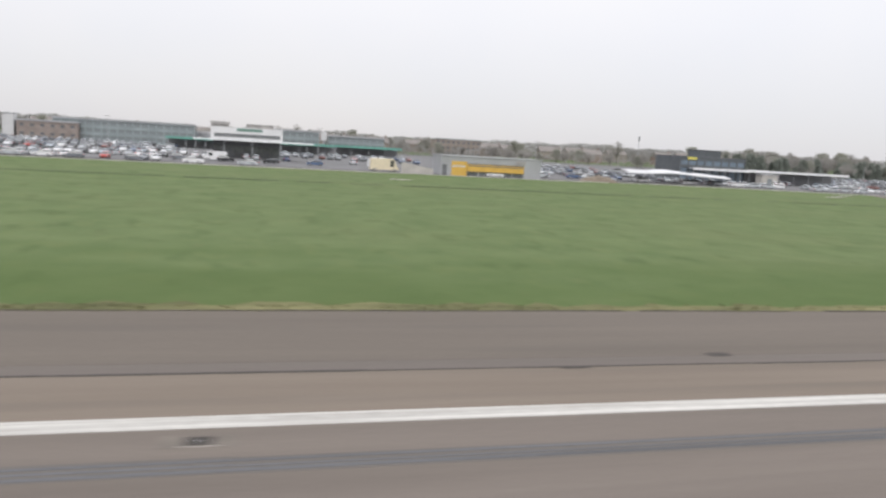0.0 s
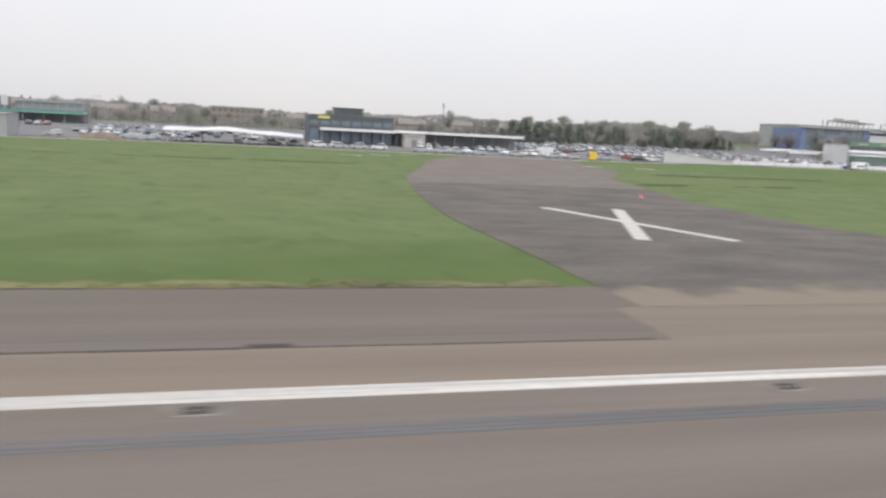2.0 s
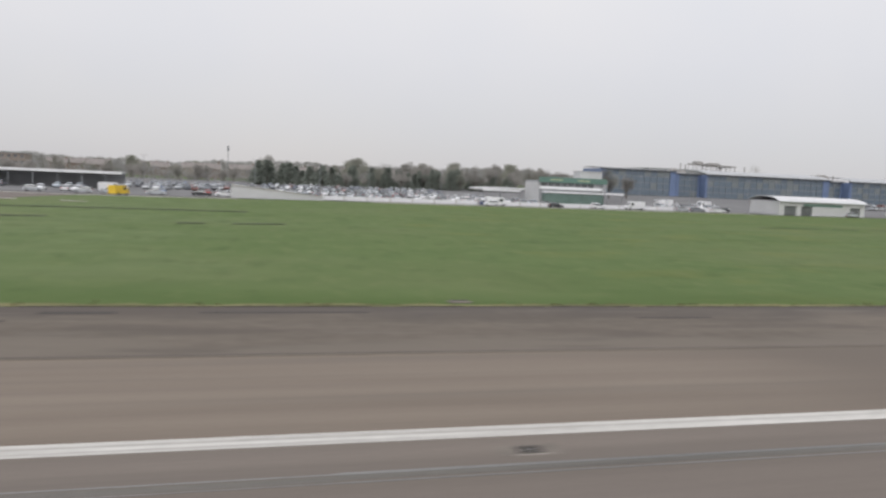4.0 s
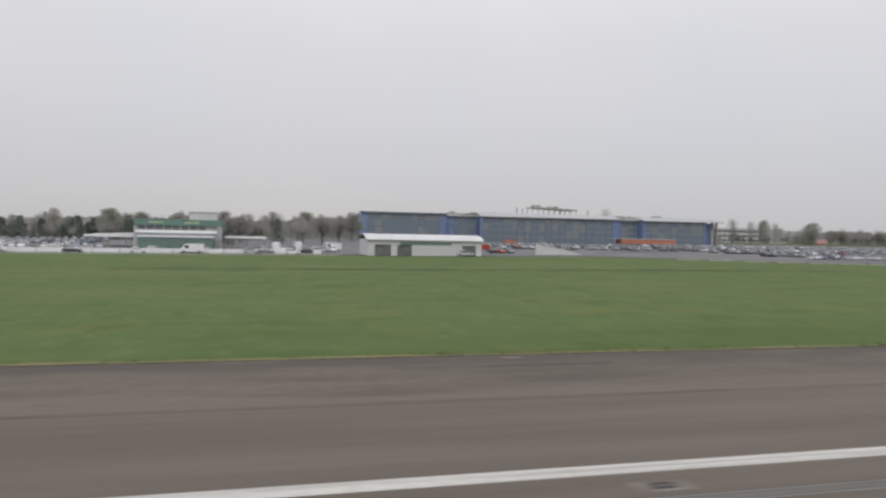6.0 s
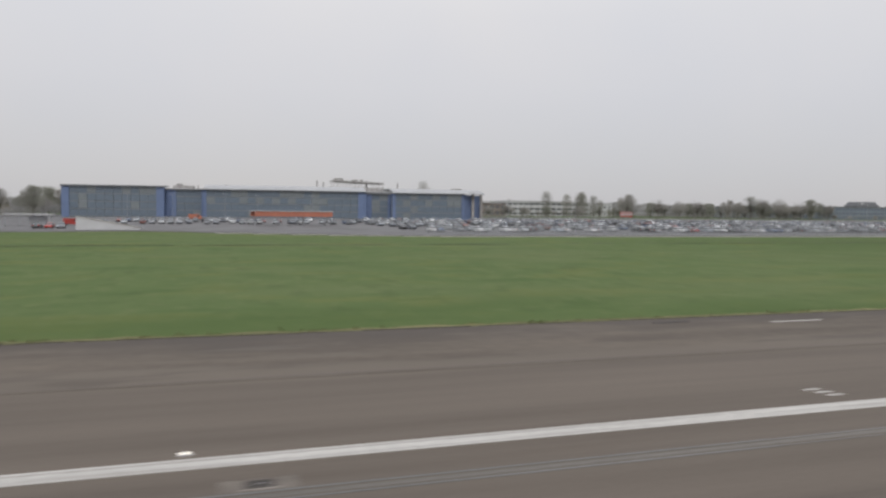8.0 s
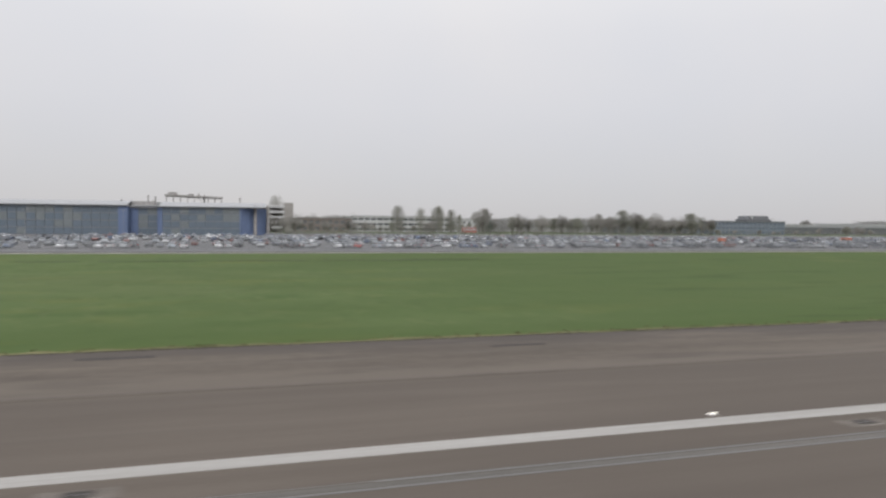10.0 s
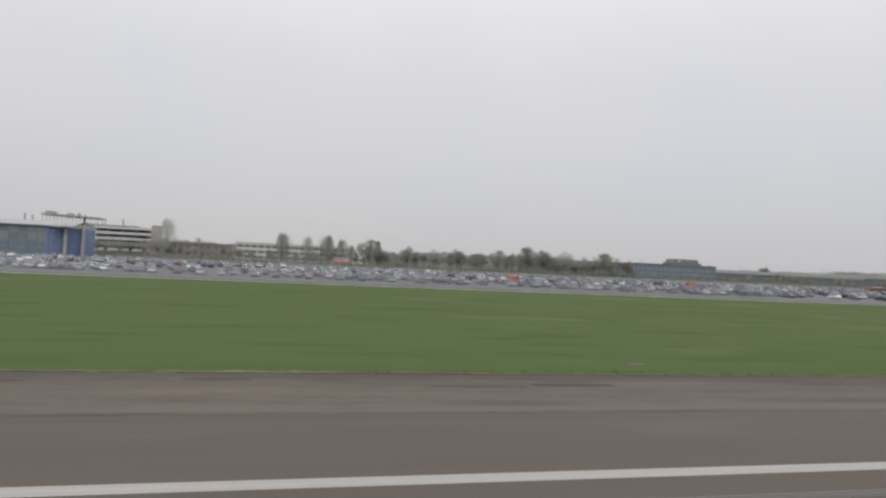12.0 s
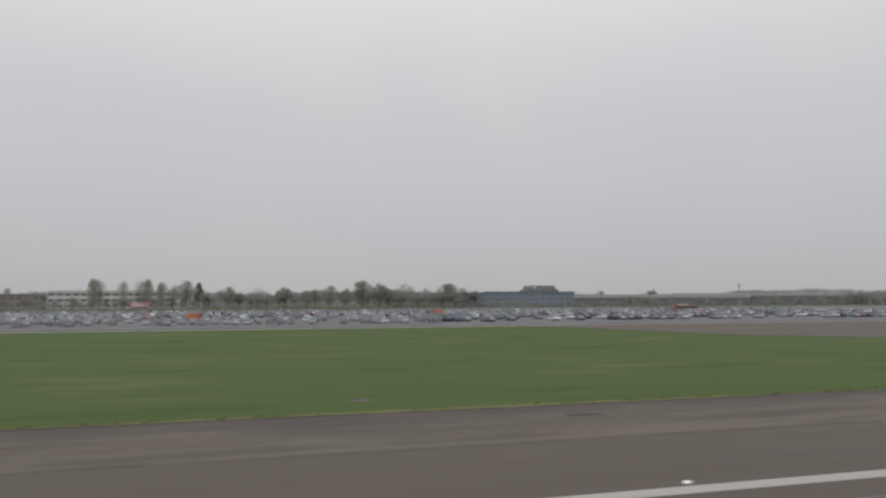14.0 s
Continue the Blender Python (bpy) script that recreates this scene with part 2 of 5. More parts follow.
blotch(M_LINE, (0.26, 0.245, 0.225), 1.2, 0.5, 0.72, 0.55, (0.12, 2.5, 1))
blotch(M_LINE, (0.29, 0.278, 0.26), 0.2, 0.4, 0.8, 0.6, (0.5, 1, 1), (560.0, 430.0), "X")
M_ROAD = mat("road_asphalt", (0.10, 0.095, 0.095), 0.9, var=0.15, scale=0.2)
M_LOT = mat("car_park_asphalt", (0.13, 0.128, 0.130), 0.9, var=0.2, scale=0.1, fine=2)
M_KERB = mat("pale_kerb", (0.42, 0.40, 0.37), 0.85, var=0.15, scale=0.4)
M_SURR = mat("worn_concrete_surround", (0.136, 0.118, 0.102), 0.9, var=0.2, scale=1.0)
M_RIMC = mat("worn_rim_concrete", (0.22, 0.20, 0.18), 0.9, var=0.2, scale=1.0)
M_CONC = mat("concrete", (0.36, 0.34, 0.32), 0.85, var=0.15, scale=0.3, fine=3)
M_WHITE = mat("white_cladding", (0.54, 0.54, 0.54), 0.55, var=0.06, scale=0.3, bump=0.05)
M_FASCIA = mat("white_fascia_board", (0.74, 0.74, 0.75), 0.5, var=0.05, scale=0.3, bump=0.03)
# roof shell toned close to the sky, with haze put into its colour
M_SHELL = mat("pale_grey_roof_sheet", (0.33, 0.335, 0.345), 0.55, var=0.08, scale=0.2, bump=0.05)
M_WHITE_R = mat("white_roof_sheet", (0.50, 0.50, 0.51), 0.5, var=0.08, scale=0.2, bump=0.05)
M_GREYCL = mat("grey_cladding", (0.34, 0.345, 0.355), 0.6, var=0.08, scale=0.3, bump=0.05)
# dark greys, blue, brick and glass below are lightened to stand in for haze
M_GREYD = mat("dark_grey_cladding", (0.155, 0.16, 0.168), 0.5, var=0.12, scale=0.4, bump=0.05)
M_BLACK = mat("black_cladding", (0.10, 0.109, 0.118), 0.5, var=0.12, scale=0.4, bump=0.05)
M_YEL = mat("yellow_panel", (0.60, 0.38, 0.09), 0.5, var=0.08, scale=0.5, bump=0.05)
M_PALEYEL = mat("pale_yellow_letters", (0.55, 0.56, 0.34), 0.5, var=0.05, bump=0)
M_YEL_S = mat("yellow_sign", (0.62, 0.56, 0.14), 0.5, var=0.05, bump=0)
M_GREEN = mat("green_fascia", (0.13, 0.215, 0.18), 0.5, var=0.08, scale=0.5, bump=0.05)
M_TEAL = mat("teal_roof", (0.14, 0.33, 0.28), 0.5, var=0.1, scale=0.4, bump=0.05)
M_GREENGL = mat("green_tinted_glass", (0.13, 0.19, 0.165), 0.25, var=0.15, scale=0.4, bump=0.0, spec=0.6)
M_BLUE = mat("blue_panel", (0.15, 0.20, 0.325), 0.5, var=0.1, scale=0.3, bump=0.05)
M_ORANGE = mat("orange_red_paint", (0.45, 0.17, 0.11), 0.45, var=0.1, scale=0.5, bump=0.05)
M_RED = mat("red_sign", (0.42, 0.11, 0.09), 0.5, var=0.1, bump=0)
M_BRICK = varied("house_brick", [(0.24, 0.18, 0.155), (0.27, 0.21, 0.185), (0.31, 0.275, 0.25), (0.23, 0.19, 0.17), (0.36, 0.34, 0.32)], 0.9, spec=0.2)
M_REDBRICK = mat("red_brown_brick", (0.26, 0.22, 0.20), 0.9, var=0.15, scale=0.4, fine=6)
M_TILE = mat("roof_tile", (0.20, 0.18, 0.17), 0.85, var=0.2, scale=0.5, fine=4)
M_GLASS = mat("facade_glass", (0.145, 0.185, 0.23), 0.22, var=0.2, scale=0.15, bump=0.0, spec=0.8)
M_GLASS_L = mat("pale_glass", (0.21, 0.235, 0.245), 0.22, var=0.2, scale=0.15, bump=0.0, spec=0.8)
M_WINDOW = mat("window_glass", (0.14, 0.145, 0.15), 0.1, var=0.2, bump=0.0, spec=0.8)
M_FRAME = mat("aluminium_frame", (0.22, 0.24, 0.26), 0.45, 0.4, var=0.1, bump=0.0)
M_STEEL = mat("galvanised_steel", (0.33, 0.34, 0.35), 0.5, 0.5, var=0.1, bump=0.0)
M_PLANT = mat("roof_plant_metal", (0.34, 0.325, 0.315), 0.7, var=0.2, scale=0.6)
M_TYRE = mat("tyre_rubber", (0.03, 0.03, 0.03), 0.9, var=0.1, bump=0.0)
M_RIM = mat("alloy_rim", (0.45, 0.45, 0.46), 0.35, 0.7, var=0.1, bump=0.0)
M_CARGLASS = mat("car_glass", (0.06, 0.065, 0.07), 0.06, var=0.1, bump=0.0, spec=0.9)
M_LAMP = mat("headlamp_lens", (0.7, 0.7, 0.68), 0.15, var=0.05, bump=0.0)
M_TAIL = mat("tail_lamp_lens", (0.4, 0.03, 0.02), 0.2, var=0.05, bump=0.0)
M_BARK = mat("bark", (0.15, 0.135, 0.12), 0.95, var=0.25, scale=1.5)
# twigs and needles are lightened and greyed: distance haze put into the colour
M_TWIG = varied("hazed_bare_twigs", [(0.34, 0.323, 0.305), (0.376, 0.349, 0.332), (0.314, 0.301, 0.287), (0.349, 0.34, 0.305), (0.332, 0.323, 0.296)], 0.95, islands=True, spec=0.05, thin=0.3)
M_WOODS = varied("hazed_distant_twigs", [(0.351, 0.341, 0.335), (0.37, 0.363, 0.351), (0.332, 0.326, 0.317), (0.363, 0.355, 0.335)], 0.95, islands=True, spec=0.05, thin=0.25)
M_BUD = varied("hazed_budding_twigs", [(0.306, 0.310, 0.262), (0.330, 0.327, 0.282), (0.288, 0.293, 0.252), (0.340, 0.334, 0.295)], 0.95, islands=True, spec=0.05, thin=0.3)
M_NEEDLE = varied("hazed_conifer_needles", [(0.217, 0.241, 0.209), (0.233, 0.254, 0.222), (0.206, 0.229, 0.202), (0.25, 0.266, 0.233)], 0.95, islands=True, spec=0.05, thin=0.4)
M_POPLAR = varied("hazed_poplar_twigs", [(0.34, 0.332, 0.289), (0.365, 0.357, 0.315), (0.315, 0.315, 0.281)], 0.95, islands=True, spec=0.05, thin=0.3)
# teal glazing raised to a paler tint, again for painted haze
M_TEALGL = mat("teal_tinted_glazing", (0.26, 0.30, 0.305), 0.2, var=0.12, scale=0.2, bump=0.0, spec=0.6)
M_LENS = lit("lit_runway_lens", (1.0, 0.95, 0.85), 0.9)
M_REDLENS = lit("lit_red_lens", (0.9, 0.10, 0.12), 1.0)
M_CARS = varied("assorted_car_paint", [(0.70, 0.71, 0.72), (0.40, 0.42, 0.44), (0.06, 0.06, 0.065), (0.18, 0.19, 0.21), (0.30, 0.31, 0.33), (0.09, 0.12, 0.19), (0.26, 0.28, 0.30), (0.22, 0.10, 0.09), (0.16, 0.17, 0.19), (0.13, 0.14, 0.16), (0.46, 0.47, 0.48), (0.20, 0.21, 0.22)], 0.35, islands=True)


# ---- mesh helpers ----
class Geo:
    """Vertices and faces of one part."""

    def __init__(self):
        self.v, self.f = [], []

    def poly(self, pts):
        n = len(self.v)
        self.v += [tuple(p) for p in pts]
        self.f.append(tuple(range(n, n + len(pts))))
        return self

    def box(self, x0, x1, y0, y1, z0, z1, dx=0.0, dy=0.0):
        """A box whose top is drawn in by dx and dy."""
        n = len(self.v)
        self.v += [(x0, y0, z0), (x1, y0, z0), (x1, y1, z0), (x0, y1, z0),
                   (x0 + dx, y0 + dy, z1), (x1 - dx, y0 + dy, z1), (x1 - dx, y1 - dy, z1), (x0 + dx, y1 - dy, z1)]
        for q in ((3, 2, 1, 0), (4, 5, 6, 7), (0, 1, 5, 4), (1, 2, 6, 5), (2, 3, 7, 6), (3, 0, 4, 7)):
            self.f.append(tuple(n + i for i in q))
        return self

    def prism(self, prof, y0, y1, inset=0.0):
        """A profile in x and z, drawn out along y."""
        n, k = len(self.v), len(prof)
        self.v += [(x, y0, z) for x, z in prof] + [(x, y1, z) for x, z in prof]
        self.f.append(tuple(range(n, n + k)))
        self.f.append(tuple(range(n + 2 * k - 1, n + k - 1, -1)))
        for i in range(k):
            j = (i + 1) % k
            self.f.append((n + i, n + k + i, n + k + j, n + j))
        return self

    def prism_x(self, prof, x0, x1):
        """A profile in y and z, drawn out along x."""
        n, k = len(self.v), len(prof)
        self.v += [(x0, y, z) for y, z in prof] + [(x1, y, z) for y, z in prof]
        self.f.append(tuple(range(n + k - 1, n - 1, -1)))
        self.f.append(tuple(range(n + k, n + 2 * k)))
        for i in range(k):
            j = (i + 1) % k
            self.f.append((n + i, n + j, n + k + j, n + k + i))
        return self

    def tube(self, a, b, r0, r1, k=6):
        a, b = Vector(a), Vector(b)
        d = (b - a).normalized()
        u = d.orthogonal().normalized()
        w = d.cross(u)
        n = len(self.v)
        for c, r in ((a, r0), (b, r1)):
            for i in range(k):
                t = 2 * math.pi * i / k
                self.v.append(tuple(c + (u * math.cos(t) + w * math.sin(t)) * r))
        for i in range(k):
            j = (i + 1) % k
            self.f.append((n + i, n + j, n + k + j, n + k + i))
        self.f.append(tuple(range(n + k - 1, n - 1, -1)))
        self.f.append(tuple(range(n + k, n + 2 * k)))
        return self

    def mesh(self, name, material, smooth=False):
        me = bpy.data.meshes.new(name)
        me.from_pydata(self.v, [], self.f)
        me.materials.append(material)
        if smooth:
            me.polygons.foreach_set("use_smooth", [True] * len(me.polygons))
        me.update()
        return me


def part(name, geo, material, parent, label="", at=None, smooth=False):
    """One mesh object under a thing or a part. geo: a Geo, or a mesh to share."""
    me = geo.mesh(name, material, smooth) if isinstance(geo, Geo) else geo
    ob = new(name, me)
    ob.parent = parent
    if at is not None:
        ob.matrix_basis = at
    if label:
        ob["label"] = label
    return ob


def at(x, y, z, rx=0, ry=0, rz=0):
    """A pose in the place, in lengths before scaling."""
    return pose(x * SCALE, y * SCALE, z * SCALE, rx, ry, rz)


def thing(name, m, label, category, group="", kind="", size=1.0):
    ob = new(name)
    ob.empty_display_size = 0.5
    ob.matrix_basis = m @ Matrix.Scale(SCALE * size, 4)
    return tagged(ob, label, category, group, kind)


def setting(name, geo, material, label, category, kind="structure"):
    ob = new(name, geo.mesh(name, material))
    ob.matrix_basis = Matrix.Scale(SCALE, 4)
    return tagged(ob, label, category, kind=kind)


def rise(x):
    return float(np.interp(x, (-4000, 200, 330, 450, 5000), (0.8, 0.8, 1.3, 2.1, 2.1)))


def gh(x, y):
    """Height of the ground, which climbs gently towards the perimeter."""
    return rise(x) * min(max((y - 50.0) / 150.0, 0.0), 2.7)


def sy(x, y):
    """The perimeter edge lies nearer along the rental forecourts and depots."""
    k = min(max(1 - (y - 206.0) / 20.0, 0.0), 1.0)
    return y + k * float(np.interp(x, (-80, 0, 40, 75, 100, 140, 200, 225, 250, 375, 388, 425, 455, 470, 500, 520), (-27.0, -22.5, -19.5, -19.0, -13.0, -13.5, -18.0, -16.0, -10.0, -10.0, -12.5, -12.5, -10.0, -20.0, -32.0, -36.0)))


rng = random.Random(7)

# ---- ground, runway and taxiways ----
xs = sorted({*range(-200, 1301, 15), -4500, -2500, -1200, -600, -350, 1450, 1700, 2200, 3200, 4800})
ys = sorted({*range(50, 461, 10), -4000, -1500, -500, -150, -70, 0, 30, 40, 520, 700, 1200, 2200, 4500})
g = Geo()
g.v = [(x, y, gh(x, y)) for y in ys for x in xs]
nx = len(xs)
g.f = [(j * nx + i, j * nx + i + 1, (j + 1) * nx + i + 1, (j + 1) * nx + i) for j in range(len(ys) - 1) for i in range(nx - 1)]
setting("ground", g, M_GRASS, "wide mown green airfield grass reaching the horizon", "ground")


def slab(name, pts, top, material, label, category):
    gg = Geo()
    k = len(pts)
    gg.v = [(x, y, -0.1) for x, y in pts] + [(x, y, top) for x, y in pts]
    gg.f = [tuple(range(k, 2 * k))] + [(i, (i + 1) % k, k + (i + 1) % k, k + i) for i in range(k)]
    return setting(name, gg, material, label, category)


def strip(name, rows, off, material, label, category, across=6, bent=False):
    """A sheet that follows the ground. rows: y, left x, right x."""
    gg = Geo()
    for y, a, b in rows:
        for i in range(across + 1):
            x = a + (b - a) * i / across
            yy = sy(x, y) if bent else y
            gg.v.append((x, yy, gh(x, yy) + off))
    n = across + 1
    gg.f = [(j * n + i, j * n + i + 1, (j + 1) * n + i + 1, (j + 1) * n + i) for j in range(len(rows) - 1) for i in range(across)]
    return setting(name, gg, material, label, category)


slab("runway_far", [(300.03, -62), (1800, -62), (1800, 30.6), (300.03, 30.6)], 0.02, M_RUNWAY_2, "darker brown-grey stretch of asphalt runway", "runway")
slab("runway_middle", [(-900, -62), (300, -62), (300, 20.59), (-900, 20.59)], 0.02, M_RUNWAY_IN, "grey-brown worn middle of the asphalt runway", "runway")
slab("runway", [(-900, 20.6), (300, 20.6), (300, 30.6), (190, 30.6), (137.8, 30.2), (137.6, 25.0), (-900, 25.0)], 0.02, M_RUNWAY,
     "worn grey-brown asphalt runway with faint tyre streaks", "runway")
slab("pavement_strip", [(-900, 25.06), (137.6, 25.06), (137.7, 26.2), (-900, 26.2)], 0.024, M_STRIP, "paler strip of asphalt between seam and shoulder", "pavement")
slab("pavement_shoulder_1", [(-900, 26.21), (137.6, 26.21), (137.8, 30.0), (139.8, 30.4), (139.6, 34.3), (-900, 34.3)], 0.026, M_SHOULDER, "dark brown-grey asphalt runway shoulder beside the grass", "shoulder")
slab("pavement_shoulder_2", [(205, 30.66), (1800, 30.66), (1800, 42.2), (205, 42.1)], 0.026, M_EDGE_ASPH, "mottled stained asphalt runway shoulder along the grass", "shoulder")
LY, LX = (30.25, 35, 44, 62, 80, 105, 125, 150, 160, 176, 190, 197), (139.2, 139.0, 139.0, 138.2, 139.8, 143.4, 150.0, 157.0, 162, 172, 178, 180)
RY, RX = (30.25, 41.2, 42.0, 43.5, 46.5, 50.0, 54, 60, 68, 80, 92, 107, 115, 134, 160, 178, 197), (229.0, 214.0, 200, 192, 186, 181, 177, 174.5, 173.5, 173.5, 176, 179, 180.5, 192, 196, 202, 206)
near_rows = [(y, float(np.interp(y, LY, LX)), float(np.interp(y, RY, RX))) for y in (30.1, 34, 38, 41.2, 42, 43.5, 45, 46.5, 48, 50, 52, 54, 57, 60, 66, 73, 80, 86, 92, 97)]
far_rows = [(y, float(np.interp(y, LY, LX)), float(np.interp(y, RY, RX))) for y in (97, 103, 107, 115, 124, 134, 147, 160, 168, 178, 188, 196)]
strip("pavement_taxiway_1", near_rows, 0.032, M_TAXI, "dark patched asphalt of a closed taxiway", "taxiway", 8)
strip("pavement_taxiway_2", far_rows, 0.032, M_TAXI_FAR, "pale worn asphalt of a closed taxiway", "taxiway", 8)
late = [(98, 857, 1700), (104, 848, 1690), (112, 838, 1680), (122, 834, 1670), (135, 829, 1660), (150, 823, 1650), (163, 812, 960), (172, 806, 900)]
strip("pavement_taxiway_3", late, 0.03, M_TAXI, "dark asphalt taxiway bending away from the runway", "taxiway", 14)

def ragged(name, x0, x1, y, w, step, material, label):
    gg = Geo()
    n = int((x1 - x0) / step)
    for i in range(n + 1):
        x = x0 + (x1 - x0) * i / n
        gg.v += [(x, y - 0.12 + rng.uniform(-0.1, 0.1), 0.045), (x, y + w * rng.uniform(0.5, 1.3), 0.045)]
    gg.f = [(2 * i, 2 * i + 2, 2 * i + 3, 2 * i + 1) for i in range(n)]
    return setting(name, gg, material, label, "verge")


ragged("ground_verge_1", -500, 137.0, 34.3, 1.5, 1.1, M_VERGE, "ragged dry yellowish grass verge along the shoulder")
ragged("ground_verge_2", 222, 1500, 42.2, 0.8, 1.1, M_VERGE, "ragged dry grass verge along the shoulder")
# broken dark strips paint the shadow under the raised turf edge
for nm, x0, x1, y in (("ground_edge_1", -300, 137, 34.26), ("ground_edge_2", 222, 1000, 42.15)):
    gg = Geo()
    x = x0
    while x < x1:
        l = rng.uniform(1.5, 7)
        gg.box(x, x + l, y - rng.uniform(0.03, 0.1), y + rng.uniform(0.02, 0.1), 0.0, 0.05)
        x += l + (rng.uniform(0, 3) if rng.random() < 0.4 else 0.02)
    setting(nm, gg, M_LIP_SHADE, "dark broken strip of painted shade where turf meets asphalt", "turf edge")
tufts = Geo()
for x0, x1, y, n in ((-60, 137, 34.4, 700), (222, 900, 42.3, 2200)):
    for _ in range(n):
        x, yy, h = rng.uniform(x0, x1), y + abs(rng.gauss(0, 0.5)), rng.uniform(0.06, 0.2)
        for _ in range(2):
            a = rng.uniform(0, math.pi)
            c, s = math.cos(a) * 0.1, math.sin(a) * 0.1
            tufts.poly([(x - c, yy - s, 0.0), (x + c, yy + s, 0.0), (x + c * 1.4 + rng.uniform(-0.05, 0.05), yy + s, h)])
setting("grass_tufts", tufts, M_VERGE, "short uneven grass tufts along the pavement edge", "grass", "stuff")

M_RUT = mat("rutted_turf", (0.040, 0.046, 0.026), 0.95, var=0.3, scale=0.4, fine=3, stretch=(0.2, 1, 1))
for nm, x0, x1, y0, y1, w in (("ground_rut_1", 180, 212, 105.2, 109.2, 1.1), ("ground_rut_2", -160, 140, 128, 131, 0.6), ("ground_rut_3", 330, 620, 128, 133, 0.6), ("ground_rut_4", 198, 238, 131, 132.2, 1.3), ("ground_rut_5", 229, 243, 103, 105.0, 0.9)):
    gg = Geo()
    n = int((x1 - x0) / 3)
    for i in range(n + 1):
        x = x0 + (x1 - x0) * i / n
        y = y0 + (y1 - y0) * i / n + 0.4 * math.sin(i * 0.21) + rng.uniform(-0.15, 0.15)
        wd = w * rng.uniform(0.5, 1.0)
        gg.v += [(x, y - wd, gh(x, y - wd) + 0.06), (x, y + wd, gh(x, y + wd) + 0.06)]
    gg.f = [(2 * i, 2 * i + 2, 2 * i + 3, 2 * i + 1) for i in range(n) if rng.random() < 0.85]
    setting(nm, gg, M_RUT, "dark wheel rut worn through the turf", "rut")


def marker_plate(m):
    t = thing("marker_plate", m, "low white concrete marker plate lying in the turf", "marker", "marker plates")
    part("plate", Geo().box(-2.2, 2.2, -0.5, 0.5, -0.1, 0.1, 0.05, 0.05), M_KERB, t)
    part("edge_strip", Geo().box(-2.2, 2.2, -0.62, -0.51, -0.1, 0.06), M_SURR, t)
    return t


proto = marker_plate(at(143.0, 159.0, gh(143, 159)))
for x, y in ((150.0, 165.0), (207.0, 150.5), (195.0, 152.0), (158, 171), (30, 150)):
    copy_thing(proto, at(x, y, gh(x, y), 0, 0, rng.uniform(-8, 8)))

# painted lines, joints and covers on the runway
g = Geo()
for x0, x1 in ((-900, 40), (40, 400), (400, 800), (800, 1800)):
    g.box(x0, x1, 20.2, 21.12, 0.0, 0.03)
setting("runway_edge_line", g, M_LINE, "long worn white painted runway edge line", "marking")
for nm, y, w, m_, a, b in (("joint_1", 17.5, 0.13, M_SEAL_E, 0, 36), ("joint_2", 18.05, 0.14, M_SEAL_E, 0, 36), ("joint_8", 17.74, 0.12, M_SEAL_E, 0, 36), ("joint_9", 17.78, 0.95, M_BAND, 0, 36), ("joint_6", 17.5, 0.09, M_SEAL, 36, 90), ("joint_7", 18.05, 0.11, M_SEAL, 36, 90), ("joint_3", 17.78, 0.3, M_SEAL_D, 36, 90)):
    g = Geo()
    for i in range(a, b):
        x0 = -900 + 30 * i
        g.box(x0, x0 + 30 - 0.02, y - w / 2 + rng.uniform(-0.04, 0.04), y + w / 2 + rng.uniform(-0.04, 0.04), 0.0, 0.027 if w < 0.2 else (0.0235 if w < 0.5 else 0.0225))
    setting("trim_" + nm, g, m_, "sealed paving joint along the runway", "joint")
g = Geo()
for i in range(70):
    x0 = -220 + i * 5.1
    if x0 < 132:
        g.box(x0, x0 + 5.0, 25.0 + rng.uniform(-0.05, 0.02), 25.1 + rng.uniform(-0.02, 0.06), 0.0, 0.031)
setting("trim_joint_4", g, M_PATCH, "dark cracked seam between runway and shoulder", "joint")
g = Geo()
for i in range(170):
    x0 = 226 + i * 5.1
    g.box(x0, x0 + 5.0, 30.9 + rng.uniform(-0.05, 0.02), 31.0 + rng.uniform(-0.02, 0.06), 0.0, 0.031)
setting("trim_joint_5", g, M_SEAM, "dark seam between runway and stained shoulder", "joint")
g = Geo()
for x, y, l, w in ((33.8, 25.2, 2.2, 0.35), (48.9, 25.2, 1.6, 0.4), (78.8, 25.4, 3.0, 0.5), (110.8, 25.0, 1.6, 0.3), (122.4, 25.3, 2.4, 0.5), (12.0, 24.9, 1.8, 0.25), (19.0, 26.3, 1.6, 0.7)):
    g.box(x - l * 0.32, x + l * 0.32, y - w * 0.35, y + w * 0.35, 0.0, 0.036)
setting("trim_patches", g, M_PATCH, "small dark tar repairs on the seam", "repair")
g = Geo()
for i in range(22):
    x, y = rng.uniform(215, 900), rng.uniform(37.5, 42.0)
    l = rng.uniform(2, 9)
    g.box(x, x + l, y, y + rng.uniform(0.2, 0.7), 0.0, 0.033 + i * 0.0004)
setting("trim_patches_2", g, M_PATCH, "dark oily stains along the shoulder", "stain")
for x, y0, n in ((74.6, 21.75, 4), (486.8, 22.0, 3)):
    t = thing("bar_marking", at(x, y0, 0.02), "short white painted bars beside the edge line", "marking", "bar markings")
    hl = 0.62 if n > 3 else 0.38
    me = Geo().box(-hl, hl, 0, 0.2, -0.01, 0.012).mesh("bar", M_LINE)
    for i in range(n):
        part("bar", me, M_LINE, t, at=pose(-0.1 * i, 0.48 * i, 0))
t = thing("bar_marking", at(501.0, 39.1, 0.026), "single white painted bar on the shoulder", "marking", "bar markings")
part("bar", Geo().box(-2, 2, -0.15, 0.15, -0.01, 0.012), M_LINE, t)

